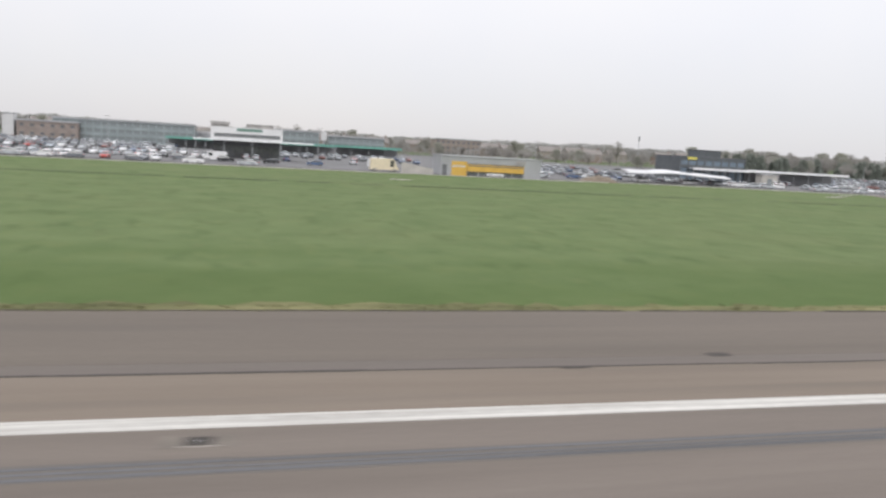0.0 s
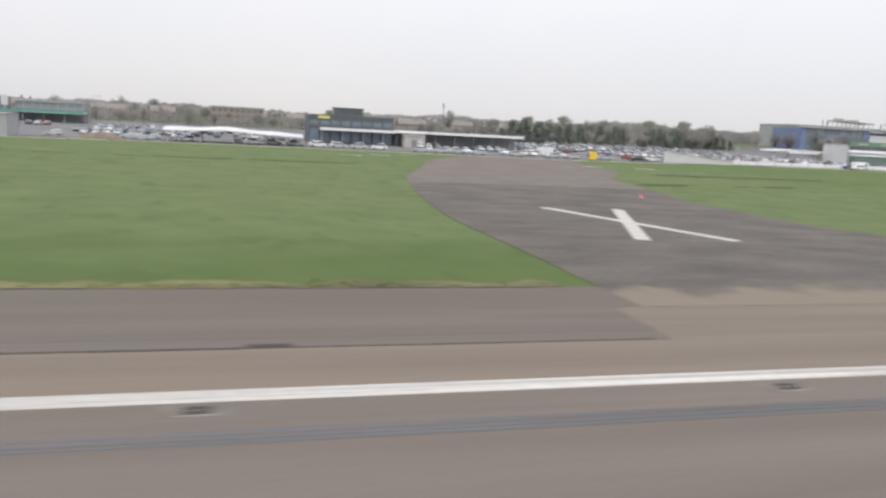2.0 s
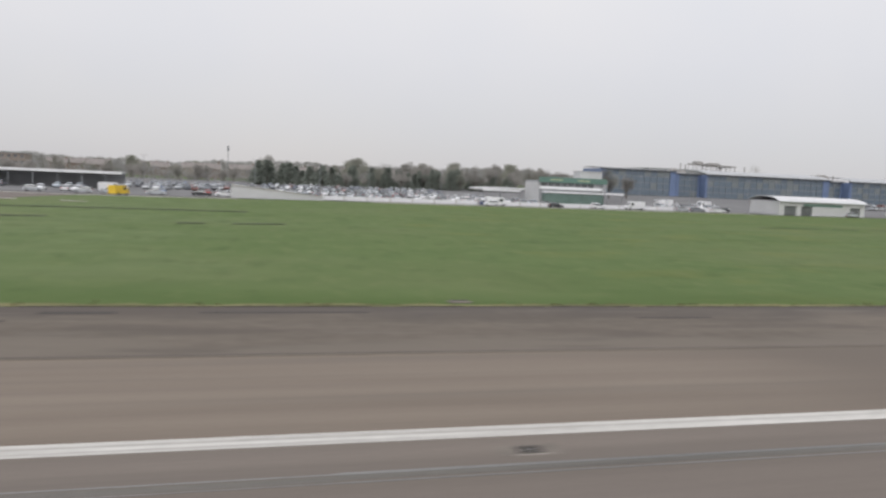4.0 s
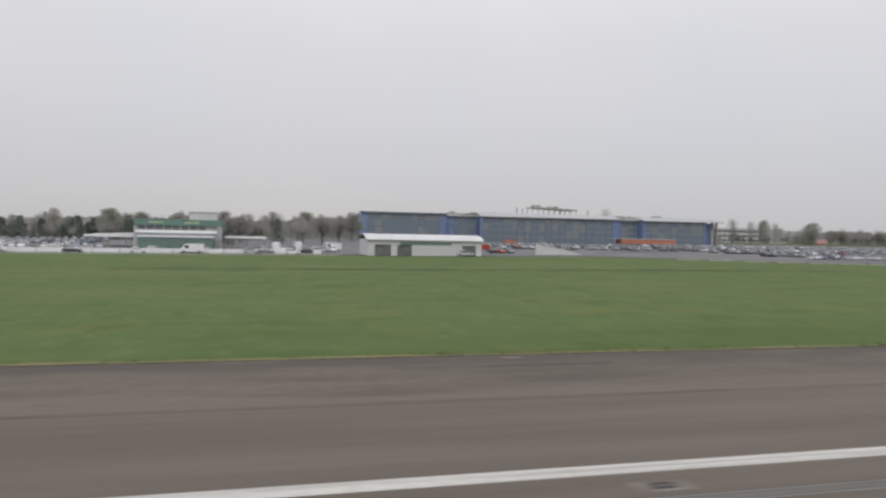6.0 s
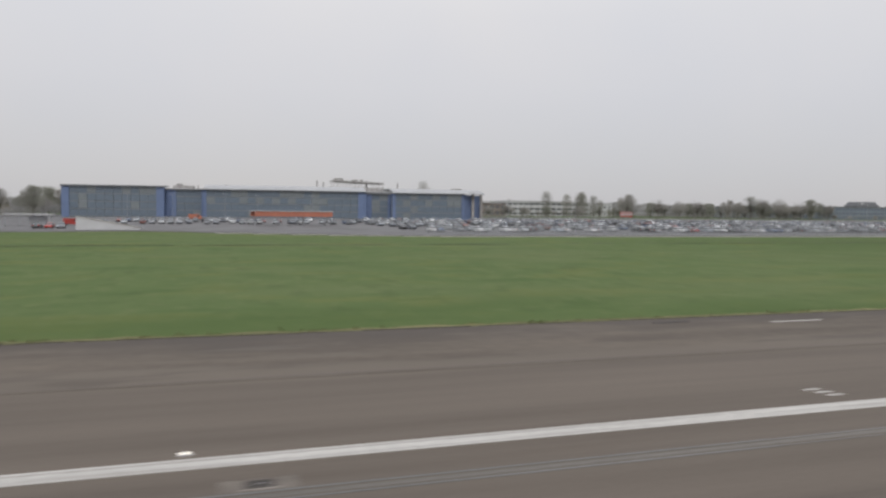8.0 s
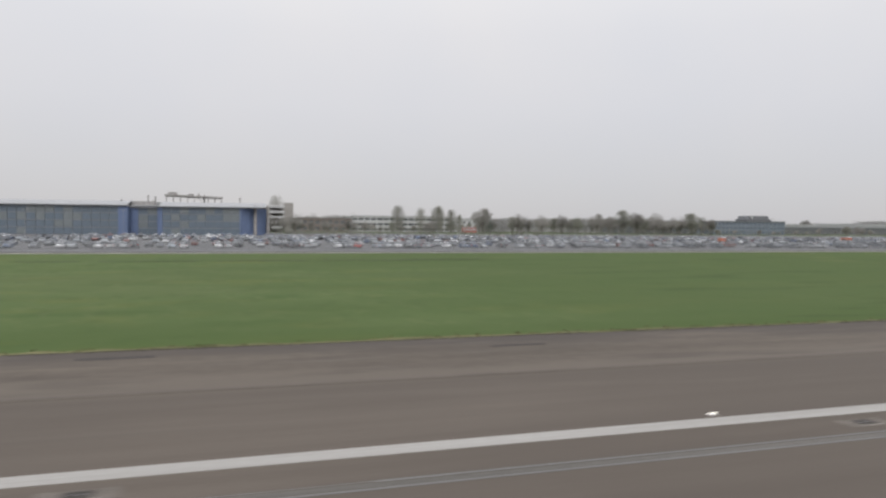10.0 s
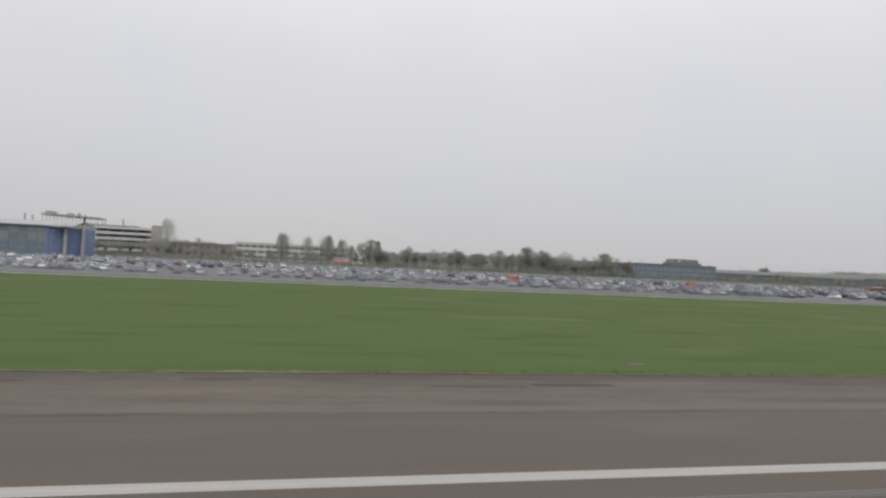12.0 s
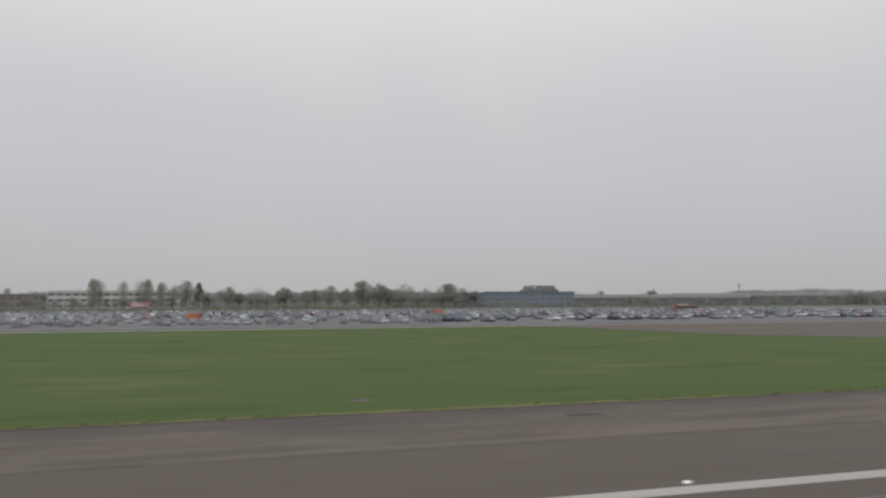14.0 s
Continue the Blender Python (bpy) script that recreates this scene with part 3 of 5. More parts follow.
# closed-taxiway cross
t = thing("closed_cross", at(154.6, 60.3, gh(155, 60) + 0.036), "large white painted cross marking the closed taxiway", "marking")
for s in (1, -1):
    gg = Geo()
    a, b = (-4.1 * s, -10.0), (4.1 * s, 10.0)
    d = Vector((b[0] - a[0], b[1] - a[1], 0)).normalized()
    nrm = Vector((-d.y, d.x, 0)) * 0.62
    N = 12
    for i in range(N + 1):
        px, py = a[0] + (b[0] - a[0]) * i / N, a[1] + (b[1] - a[1]) * i / N
        z = gh(155, 60.2 + py) - gh(155, 60) + (0.012 if s > 0 else 0.018)
        gg.v += [(px - nrm.x, py - nrm.y, z), (px + nrm.x, py + nrm.y, z)]
    gg.f = [(2 * i, 2 * i + 1, 2 * i + 3, 2 * i + 2) for i in range(N)]
    part("painted_arm", gg, M_LINE, t)


def runway_light(m):
    t = thing("runway_edge_light", m, "low lit runway edge light on a white plate", "runway light", "runway edge lights")
    part("base_plate", Geo().tube((0, 0, 0), (0, 0, 0.015), 0.26, 0.24, 14), M_SURR, t)
    part("housing", Geo().tube((0, 0, 0.015), (0, 0, 0.05), 0.13, 0.11, 12), M_WHITE, t)
    part("lens", Geo().tube((0, 0, 0.05), (0, 0, 0.085), 0.10, 0.07, 10), M_LENS, t, "lit warm white lens")
    return t


proto = runway_light(at(-18.8, 21.5, 0.02))
for x in (41.7, 101.5, 160.4, 219.8, 281.0, 342.0, 403.3, 463.0, 523.0, 583.0, 642.6, 703.4, 765.0, 826.0):
    copy_thing(proto, at(x, 21.5, 0.02))


def light_pit(m):
    """A square pit cover in a worn rectangular patch of concrete with a paler front edge."""
    t = thing("cable_pit_cover", m, "dark square metal pit cover in a worn concrete patch", "pit cover", "pit covers beside the line")
    gg = Geo()
    n = 9
    edge = [(-0.95 + 1.9 * i / n, -0.42 + 0.05 * math.sin(i * 2.3)) for i in range(n + 1)] + [(0.95 - 1.9 * i / n, 0.42 + 0.05 * math.sin(i * 1.7)) for i in range(n + 1)]
    k = len(edge)
    gg.v = [(a, b, 0.002) for a, b in edge] + [(a * 0.98, b * 0.97, 0.010) for a, b in edge]
    gg.f = [tuple(range(k, 2 * k))] + [(i, (i + 1) % k, k + (i + 1) % k, k + i) for i in range(k)]
    part("surround", gg, M_SURR, t)
    part("cover", Geo().box(-0.36, 0.36, -0.27, 0.30, 0.0, 0.02, 0.01, 0.01), M_PATCH, t, "dark metal cover")
    rim = part("rim", Geo().box(-0.52, 0.52, -0.36, -0.29, 0.0, 0.018, 0.01, 0.01), M_RIMC, t, "pale worn concrete rim")
    for s in (-0.12, 0.12):
        part("lifting_key", Geo().box(s - 0.03, s + 0.03, -0.02, 0.04, 0.02, 0.026), M_STEEL, t)
    return t


pits = [(23.5, 19.3), (48.5, 19.8), (66.3, 19.7), (78.7, 19.8), (96.6, 19.8), (120.4, 19.6), (138.5, 19.5), (160.8, 19.2), (191.7, 19.0), (213.0, 19.0), (221.4, 19.0), (228.0, 19.0)]
pits += [(245.5, 19.0), (270.0, 19.0), (294.4, 19.0), (318.8, 19.0), (343.2, 19.0), (367.6, 18.95), (392.0, 18.8), (416.6, 18.6), (440.8, 18.7), (464.8, 18.6), (489.2, 18.8), (513.7, 18.9), (538.2, 19.0), (562.8, 19.1), (587.4, 19.1),
         (612.4, 19.15), (635.2, 18.95), (655.0, 18.2), (684.4, 18.85), (709.7, 18.7), (734.9, 18.7), (759.5, 18.7), (784.0, 18.8), (808.5, 18.9)]
proto = light_pit(at(-1.0, 19.3, 0.02))
for x, y in pits:
    copy_thing(proto, at(x, y, 0.02))


def turf_box(m):
    t = thing("inspection_slab", m, "small concrete inspection slab with a dark slot in the turf", "slab", "slabs in the turf")
    part("slab", Geo().box(-0.7, 0.7, -0.5, 0.5, -0.05, 0.06, 0.03, 0.03), M_SURR, t)
    part("slot", Geo().box(-0.55, 0.55, 0.1, 0.4, 0.05, 0.075), M_PATCH, t, "dark metal lid")
    return t


proto = turf_box(at(170.0, 45.0, 0))
for x, y in ((191.5, 41.0), (330, 43.6), (371, 41.2), (687.0, 48.0), (758.2, 48.6), (188.2, 46.7), (196.2, 39.0), (250.5, 43.9), (284, 41.3)):
    copy_thing(proto, at(x, y, gh(x, y) + (0.03 if y < 42.5 else 0)))
t = thing("taxiway_light", at(167.3, 81.0, gh(167, 81) + 0.03), "small lit red lamp beside the closed taxiway", "airfield lamp")
part("stem", Geo().tube((0, 0, 0), (0, 0, 0.3), 0.06, 0.06, 8), M_STEEL, t)
part("lens", Geo().tube((0, 0, 0.3), (0, 0, 0.54), 0.10, 0.07, 10), M_REDLENS, t, "lit red lens")

# ---- perimeter road, car parks, walls and fence ----
strip("road_perimeter", [(y, -900, 1500) for y in (197.5, 200, 203, 206)], 0.05, M_ROAD, "grey asphalt perimeter road beyond the grass", "road", 240, True)
g = Geo()
for i in range(250):
    x = -500 + 8 * i
    if x < 236 or 262 < x < 380 or x > 462:
        yk = sy(x + 4, 197.2)
        z = min(gh(x, yk), gh(x + 8, yk))
        g.box(x, x + 7.96, yk - 0.3, yk + 0.2, z - 0.2, z + 0.14)
setting("road_kerb", g, M_KERB, "pale concrete kerb along the perimeter road", "kerb")
strip("pavement_car_park", [(y, -900, 1500) for y in (206, 215, 225, 235, 250, 265, 280, 300, 320, 335, 350, 370, 404)], 0.04, M_LOT, "grey asphalt of the car parks and forecourts", "car park", 240, True)


def ramp_wall(x0, x1, y, top, label):
    """A concrete tunnel-ramp wall whose top slopes. top: heights over the ground at both ends."""
    t = thing("ramp_wall", at(x0, y, gh((x0 + x1) / 2, y)), label, "retaining wall")
    w = x1 - x0
    part("wall", Geo().prism([(0, -0.4), (w, -0.4), (w, top[1]), (0, top[0])], 0, 0.6), M_WHITE, t)
    part("coping", Geo().prism([(-0.1, top[0]), (w + 0.1, top[1]), (w + 0.1, top[1] + 0.2), (-0.1, top[0] + 0.2)], -0.12, 0.72), M_KERB, t)
    return t


ramp_wall(234, 256, 188.5, (3.1, 0.9), "pale concrete ramp wall with a sloping top")
ramp_wall(436.5, 451, 197.5, (3.2, 0.4), "pale concrete ramp wall falling towards the car park")
t = thing("boundary_wall", at(256, 194, 0), "long low white boundary wall beside the road", "wall")
me = Geo().box(0, 5.94, 0, 0.3, -0.5, 1.1).mesh("panel", M_FASCIA)
mp_ = Geo().box(-0.12, 0.12, -0.05, 0.35, -0.5, 1.25).mesh("pillar", M_KERB)
for i in range(20):
    x = 6 * i
    part("panel", me, M_FASCIA, t, at=pose(x, 0, gh(259 + x, 194)))
    part("pillar", mp_, M_KERB, t, at=pose(x, 0, gh(259 + x, 194)))


def fence(x0, x1, y):
    t = thing("security_fence", at(x0, y, 0), "grey steel mesh security fence on posts", "fence")
    post = Geo().box(-0.05, 0.05, -0.05, 0.05, -0.3, 2.3).mesh("post", M_STEEL)
    wires = Geo()
    n = int((x1 - x0) / 4)
    for i in range(n + 1):
        part("post", post, M_STEEL, t, at=pose(4 * i, 0, gh(x0 + 4 * i, y)))
    for i in range(n):
        xa = x0 + 4 * i
        za, zb = gh(xa, y), gh(xa + 4, y)
        for h in (0.15, 1.1, 2.1):
            wires.poly([(4 * i, 0, za + h), (4 * i + 4, 0, zb + h), (4 * i + 4, 0.02, zb + h + 0.05), (4 * i, 0.02, za + h + 0.05)])
        for j in range(26):
            x = 4 * i + (j + 0.5) * 4 / 26
            z = za + (zb - za) * (j + 0.5) / 26
            wires.poly([(x, 0, z), (x + 0.05, 0, z), (x + 0.05, 0, z + 2.15), (x, 0, z + 2.15)])
    part("mesh", wires, M_STEEL, t)
    return t


fence(516, 800, 171.6)


# ---- buildings ----
def wall_frame(gg, w, h, bays, floors, wf, hf, y0, d, z0=0.0, x0=0.0):
    """Piers and spandrels that leave window openings, and the openings themselves."""
    bw, fh = w / bays, h / floors
    ww, wh = bw * wf, fh * hf
    sill = fh * (1 - hf) * 0.55
    holes = []
    for f in range(floors):
        zb = z0 + f * fh
        gg.box(x0, x0 + w, y0, y0 + d, zb, zb + sill)
        gg.box(x0, x0 + w, y0, y0 + d, zb + sill + wh, zb + fh)
        for b in range(bays + 1):
            a0 = x0 + b * bw - (bw - ww) / 2 if b else x0
            a1 = x0 + b * bw + (bw - ww) / 2 if b < bays else x0 + w
            gg.box(a0, a1, y0, y0 + d, zb + sill, zb + sill + wh)
        for b in range(bays):
            holes.append((x0 + b * bw + bw / 2, zb + sill + wh / 2))
    return holes, ww, wh


def windows(holes, ww, wh, y, glass, frame_m, parent, name="window", sub=True):
    pane = Geo().box(-ww / 2 + 0.05, ww / 2 - 0.05, 0, 0.05, -wh / 2 + 0.05, wh / 2 - 0.05).mesh("pane", glass)
    fr = Geo()
    for q in ((-ww / 2, ww / 2, -wh / 2, -wh / 2 + 0.08), (-ww / 2, ww / 2, wh / 2 - 0.08, wh / 2), (-ww / 2, -ww / 2 + 0.08, -wh / 2 + 0.08, wh / 2 - 0.08), (ww / 2 - 0.08, ww / 2, -wh / 2 + 0.08, wh / 2 - 0.08), (-0.04, 0.04, -wh / 2 + 0.08, wh / 2 - 0.08)):
        fr.box(q[0], q[1], -0.03, 0.08, q[2], q[3])
    frm = fr.mesh(name, frame_m)
    for x, z in holes:
        wdw = part(name, frm, frame_m, parent, at=pose(x, y, z))
        if sub:
            part("pane", pane, glass, wdw)


def block(name, label, x0, x1, y, depth, h, floors, bays, wall, category="building", group="", wf=0.7, hf=0.55, roof=None, glass=None, base=None):
    """A plain storeyed building with recessed windows to the airfield side."""
    z = gh((x0 + x1) / 2, y) if base is None else base
    t = thing(name, at(x0, y, z), label, category, group)
    w = x1 - x0
    gg = Geo().box(0.0, w, 0.36, depth, -0.6, h)
    gg.box(0.0, w, 0.0, 0.355, -0.6, 0.0)
    holes, ww, wh = wall_frame(gg, w, h, bays, floors, wf, hf, 0.0, 0.355)
    part("wall", gg, wall, t)
    windows(holes, ww, wh, 0.22, glass or M_WINDOW, M_FRAME, t)
    rf = Geo().box(-0.25, w + 0.25, -0.25, depth + 0.25, h, h + 0.3).box(-0.25, w + 0.25, -0.25, 0.05, h + 0.3, h + 0.7)
    part("roof", rf, roof or M_GREYCL, t)
    return t


def bars(gg, x0, x1, z0, z1, n, y):
    """Unreadable lettering as plain bars."""
    step = (x1 - x0) / n
    for i in range(n):
        gg.box(x0 + i * step, x0 + i * step + step * 0.62, y - 0.06, y, z0, z1)
    return gg


# white rental office with roof boxes
def white_office():
    x0, y, w, d = -10.2, 221.0, 20.8, 12.0
    z = gh(-4, y)
    t = thing("rental_office", at(x0, y, z), "white two-storey rental office over a dark glazed ground floor", "office building", size=0.94)
    gg = Geo().box(0, w, 0.3, d, 5.6, 9.2).box(0, w, 0, 0.29, 5.6, 6.2).box(0, w, 0, 0.29, 7.3, 9.2)
    gg.box(0, 0.9, 0, 0.29, 6.2, 7.3).box(w - 0.7, w, 0, 0.29, 6.2, 7.3)
    part("upper_wall", gg, M_WHITE, t)
    for i in range(8):
        part("window", Geo().box(0.95 + i * 2.4, 0.95 + i * 2.4 + 2.34, 0.16, 0.24, 6.2, 7.3), M_WINDOW, t)
    part("ground_wall", Geo().box(0.6, w - 0.6, 1.6, d - 1, -0.5, 5.2), M_GREYD, t, "dark recessed ground floor")
    for i in range(7):
        part("shop_window", Geo().box(1.0 + i * 2.75, 3.5 + i * 2.75, 1.5, 1.58, 0.4, 3.6), M_WINDOW, t)
    part("canopy", Geo().box(-4.8, w + 9, -4.5, 2.0, 5.22, 5.55), M_FASCIA, t, "thin white forecourt canopy")
    for i in range(5):
        part("canopy_post", Geo().tube((-4 + i * 8, -3.8, -0.4), (-4 + i * 8, -3.8, 5.22), 0.16, 0.16, 8), M_STEEL, t)
    part("roof_box", Geo().box(0.1, 5.0, 1, 6, 9.2, 9.8).box(-0.1, 5.2, 0.6, 6.4, 9.8, 10.7), M_PLANT, t)
    part("roof_box", Geo().box(10.2, 18.2, 1, 6, 9.2, 10.1).box(10, 18.4, 0.8, 6.2, 10.1, 10.35), M_PLANT, t)
    part("sign", bars(Geo().box(7.4, 14.8, -0.1, -0.004, 8.1, 8.9), 7.8, 14.4, 8.25, 8.75, 9, -0.1), M_GREEN, t, "green sign with unreadable lettering")


white_office()

# teal-roofed open sheds behind
for x0, x1, y in ((-30, 33, 300), (34, 62, 312)):
    t = thing("open_shed", at(x0, y, gh(x0, y)), "long open shed with a teal-green roof edge", "shed", "teal sheds")
    w = x1 - x0
    part("roof", Geo().prism_x([(0, 3.5), (9, 3.9), (9, 4.1), (0, 3.75)], 0, w), M_GREYCL, t)
    part("fascia", Geo().box(-0.05, w + 0.05, -0.25, -0.003, 3.3, 4.2), M_TEAL, t, "teal-green fascia board")
    for i in range(int(w / 7) + 1):
        part("post", Geo().box(i * 7 + 0.1, i * 7 + 0.35, 0.3, 0.55, -0.4, 3.5), M_STEEL, t)
    part("back_wall", Geo().box(0, w, 8.7, 9.0, -0.4, 3.85), M_GREYCL, t)


def yellow_building():
    x0, w, d, y = 43.0, 32.7, 10.0, 180.0
    z = gh(58, 180)
    t = thing("rental_depot", at(x0, y, z), "low grey rental depot with a broad yellow front panel", "depot", size=0.89)
    gg = Geo().box(3.2, w, 0.4, d, -0.5, 5.3).box(3.2, 3.6, 0, 0.395, -0.5, 5.3).box(5.0, 6.2, 0, 0.395, -0.5, 5.3).box(3.6, 5.0, 0, 0.395, 3.0, 5.3)
    gg.box(6.2, w, 0, 0.395, 3.55, 5.3).box(27.6, w, 0, 0.395, -0.5, 3.55)
    part("wall", gg, M_GREYCL, t)
    part("door", Geo().box(3.65, 4.95, 0.28, 0.36, -0.3, 2.98), M_GREYD, t, "dark open doorway leaf")
    part("yellow_block", Geo().box(6.25, 10.6, -0.12, 0.38, 0.0, 4.0), M_YEL, t, "tall yellow panel")
    part("yellow_band", Geo().box(10.7, 27.5, -0.12, 0.38, 1.4, 3.3), M_YEL, t, "long yellow fascia band")
    part("sign_stripe", Geo().box(10.9, 27.3, -0.2, -0.125, 2.8, 3.05), M_GREYD, t, "dark stripe along the band")
    part("sign_stripe", bars(Geo(), 6.6, 10.3, 2.4, 3.0, 5, -0.125), M_WHITE, t, "pale bars of lettering")
    for i in range(5):
        part("shop_window", Geo().box(11 + i * 3.3, 14 + i * 3.3, 0.24, 0.3, -0.1, 1.35), M_WINDOW, t)
    part("roof", Geo().box(3.0, w + 0.2, -0.2, d + 0.2, 5.3, 5.55), M_GREYCL, t)
    part("vent", Geo().box(25.0, 28.0, -0.12, 0.2, 3.9, 4.9, 0.1, 0.0), M_PLANT, t)


yellow_building()


def black_building():
    x0, x1, y = 138.9, 163.7, 224.0
    w, d, z = x1 - x0, 16.0, gh(150, 224)
    t = thing("rental_headquarters", at(x0, y, z), "black-clad two-storey rental building with a roof box", "office building")
    gg = Geo().box(0, w, 0.35, d, -0.5, 8.1).box(0, w, 0, 0.345, 6.9, 8.1).box(0, w, 0, 0.345, 4.4, 5.4).box(0, w, 0, 0.345, -0.5, 0.5)
    for i in range(9):
        gg.box(i * w / 8 - (0.25 if i else 0), i * w / 8 + (0.25 if i < 8 else 0), 0, 0.345, 0.5, 4.4)
        gg.box(i * w / 8 - (0.25 if i else 0), i * w / 8 + (0.25 if i < 8 else 0), 0, 0.345, 5.4, 6.9)
    part("wall", gg, M_BLACK, t)
    for i in range(8):
        a, b = i * w / 8 + 0.28, (i + 1) * w / 8 - 0.28
        part("window", Geo().box(a, b, 0.2, 0.26, 0.52, 4.38), M_GLASS, t)
        part("window", Geo().box(a, b, 0.2, 0.26, 5.42, 6.88), M_GLASS, t)
    part("roof_box", Geo().box(7.6, 16.0, 1.5, 8, 8.1, 10.3).box(7.4, 16.2, 1.3, 8.2, 10.3, 10.55), M_BLACK, t, "black louvred roof box")
    part("sign", Geo().box(2.6, 6.0, -0.2, -0.004, 7.15, 7.95), M_YEL_S, t, "yellow sign panel")
    part("roof", Geo().box(-0.15, w + 0.15, -0.15, d, 8.1, 8.25), M_GREYD, t)


black_building()

for x0, x1, y, h in ((-76, -22, 334, 8.4), (-1.5, 29, 328, 8.6), (33.5, 58, 332, 7.4)):
    t = block("teal_glass_office", "teal-tinted glazed office paled with painted haze behind the rental forecourts", x0, x1, y, 16, h, 3, int((x1 - x0) / 3), M_TEALGL, "office building", "teal offices", wf=0.82, hf=0.6, roof=M_GREYCL, glass=M_GLASS_L)
t = thing("roof_sign", at(30.0, 327, gh(30, 327)), "tall white sign box on a pylon", "sign")
part("pylon", Geo().box(0.8, 1.4, 0.5, 1.1, -0.5, 5.5), M_STEEL, t)
part("box", Geo().box(0, 2.2, 0.3, 1.3, 5.5, 9.2), M_WHITE, t)

def long_canopy(x0, x1, y, d, h, label, walled=True):
    z = gh((x0 + x1) / 2, y)
    w = x1 - x0
    t = thing("forecourt_canopy", at(x0, y, z), label, "canopy", "forecourt canopies")
    part("roof", Geo().box(0, w, 0, d, h - 0.3, h), M_WHITE_R, t)
    part("fascia", Geo().box(-0.1, w + 0.1, -0.12, -0.003, h - 0.6, h + 0.12), M_FASCIA, t, "white fascia")
    for i in range(int(w / 6) + 1):
        part("post", Geo().tube((min(0.4 + i * 6, w - 0.3), 0.6, -0.4), (min(0.4 + i * 6, w - 0.3), 0.6, h - 0.3), 0.13, 0.13, 8), M_STEEL, t)
    if walled:
        part("back_wall", Geo().box(0, w, d - 0.3, d, -0.4, h - 0.302), M_GREYCL, t, "grey back wall")
    return t


long_canopy(142.0, 163.8, 220.9, 2.9, 4.5, "white-edged canopy along the black building", False)
long_canopy(164.1, 204.5, 221.8, 8.0, 4.7, "long white-edged canopy over parked rental cars")
t = thing("entrance_kiosk", at(166.0, 217.5, gh(168, 217)), "small pale entrance kiosk under the canopy end", "kiosk")
part("wall", Geo().box(0, 6.2, 0, 3.4, -0.4, 3.5), M_KERB, t)
part("door", Geo().box(2.2, 3.8, -0.08, -0.004, 0, 2.3), M_GLASS_L, t)
part("roof", Geo().box(-0.3, 6.5, -0.3, 3.7, 3.5, 3.75), M_WHITE_R, t)


def wave_canopy():
    """A white tensile canopy whose edge rises and falls."""
    x0, x1, y, d = 102.3, 135.0, 190.0, 10.0
    w, z = x1 - x0, gh(120, 192)
    t = thing("tensile_canopy", at(x0, y, z), "white tensile fabric canopy with a wavy edge", "canopy")
    gg = Geo()
    n, m_ = 40, 8
    for j in range(m_ + 1):
        for i in range(n + 1):
            u, v = i / n, j / m_
            e = 2.75 + 0.45 * math.exp(-((u - 0.42) / 0.2) ** 2) - 1.0 * max(0, u - 0.55) ** 1.2 + 0.18 * math.sin(u * 18) * v
            gg.v.append((u * w, v * d, e + 0.5 * math.sin(v * math.pi) + 0.35 * v))
    for j in range(m_ + 1):
        for i in range(n + 1):
            x_, y_, z_ = gg.v[j * (n + 1) + i]
            gg.v.append((x_, y_, z_ - 0.25))
    k, s = (n + 1) * (m_ + 1), n + 1
    for j in range(m_):
        for i in range(n):
            q = (j * s + i, j * s + i + 1, (j + 1) * s + i + 1, (j + 1) * s + i)
            gg.f += [q, tuple(k + a for a in q[::-1])]
    for i in range(n):
        gg.f += [(i, k + i, k + i + 1, i + 1), (m_ * s + i + 1, k + m_ * s + i + 1, k + m_ * s + i, m_ * s + i)]
    part("membrane", gg, M_WHITE_R, t, smooth=False)
    for i in range(5):
        for yy in (0.8, 9.2):
            part("post", Geo().tube((1 + i * 7.6, yy, -0.4), (1 + i * 7.6, yy, 2.4), 0.13, 0.13, 8), M_STEEL, t)
    for i in range(5):
        part("tie_cable", Geo().tube((1 + i * 7.6, 0.8, 2.3), (1 + i * 7.6, -0.9, 0.1), 0.03, 0.03, 5), M_STEEL, t)


wave_canopy()


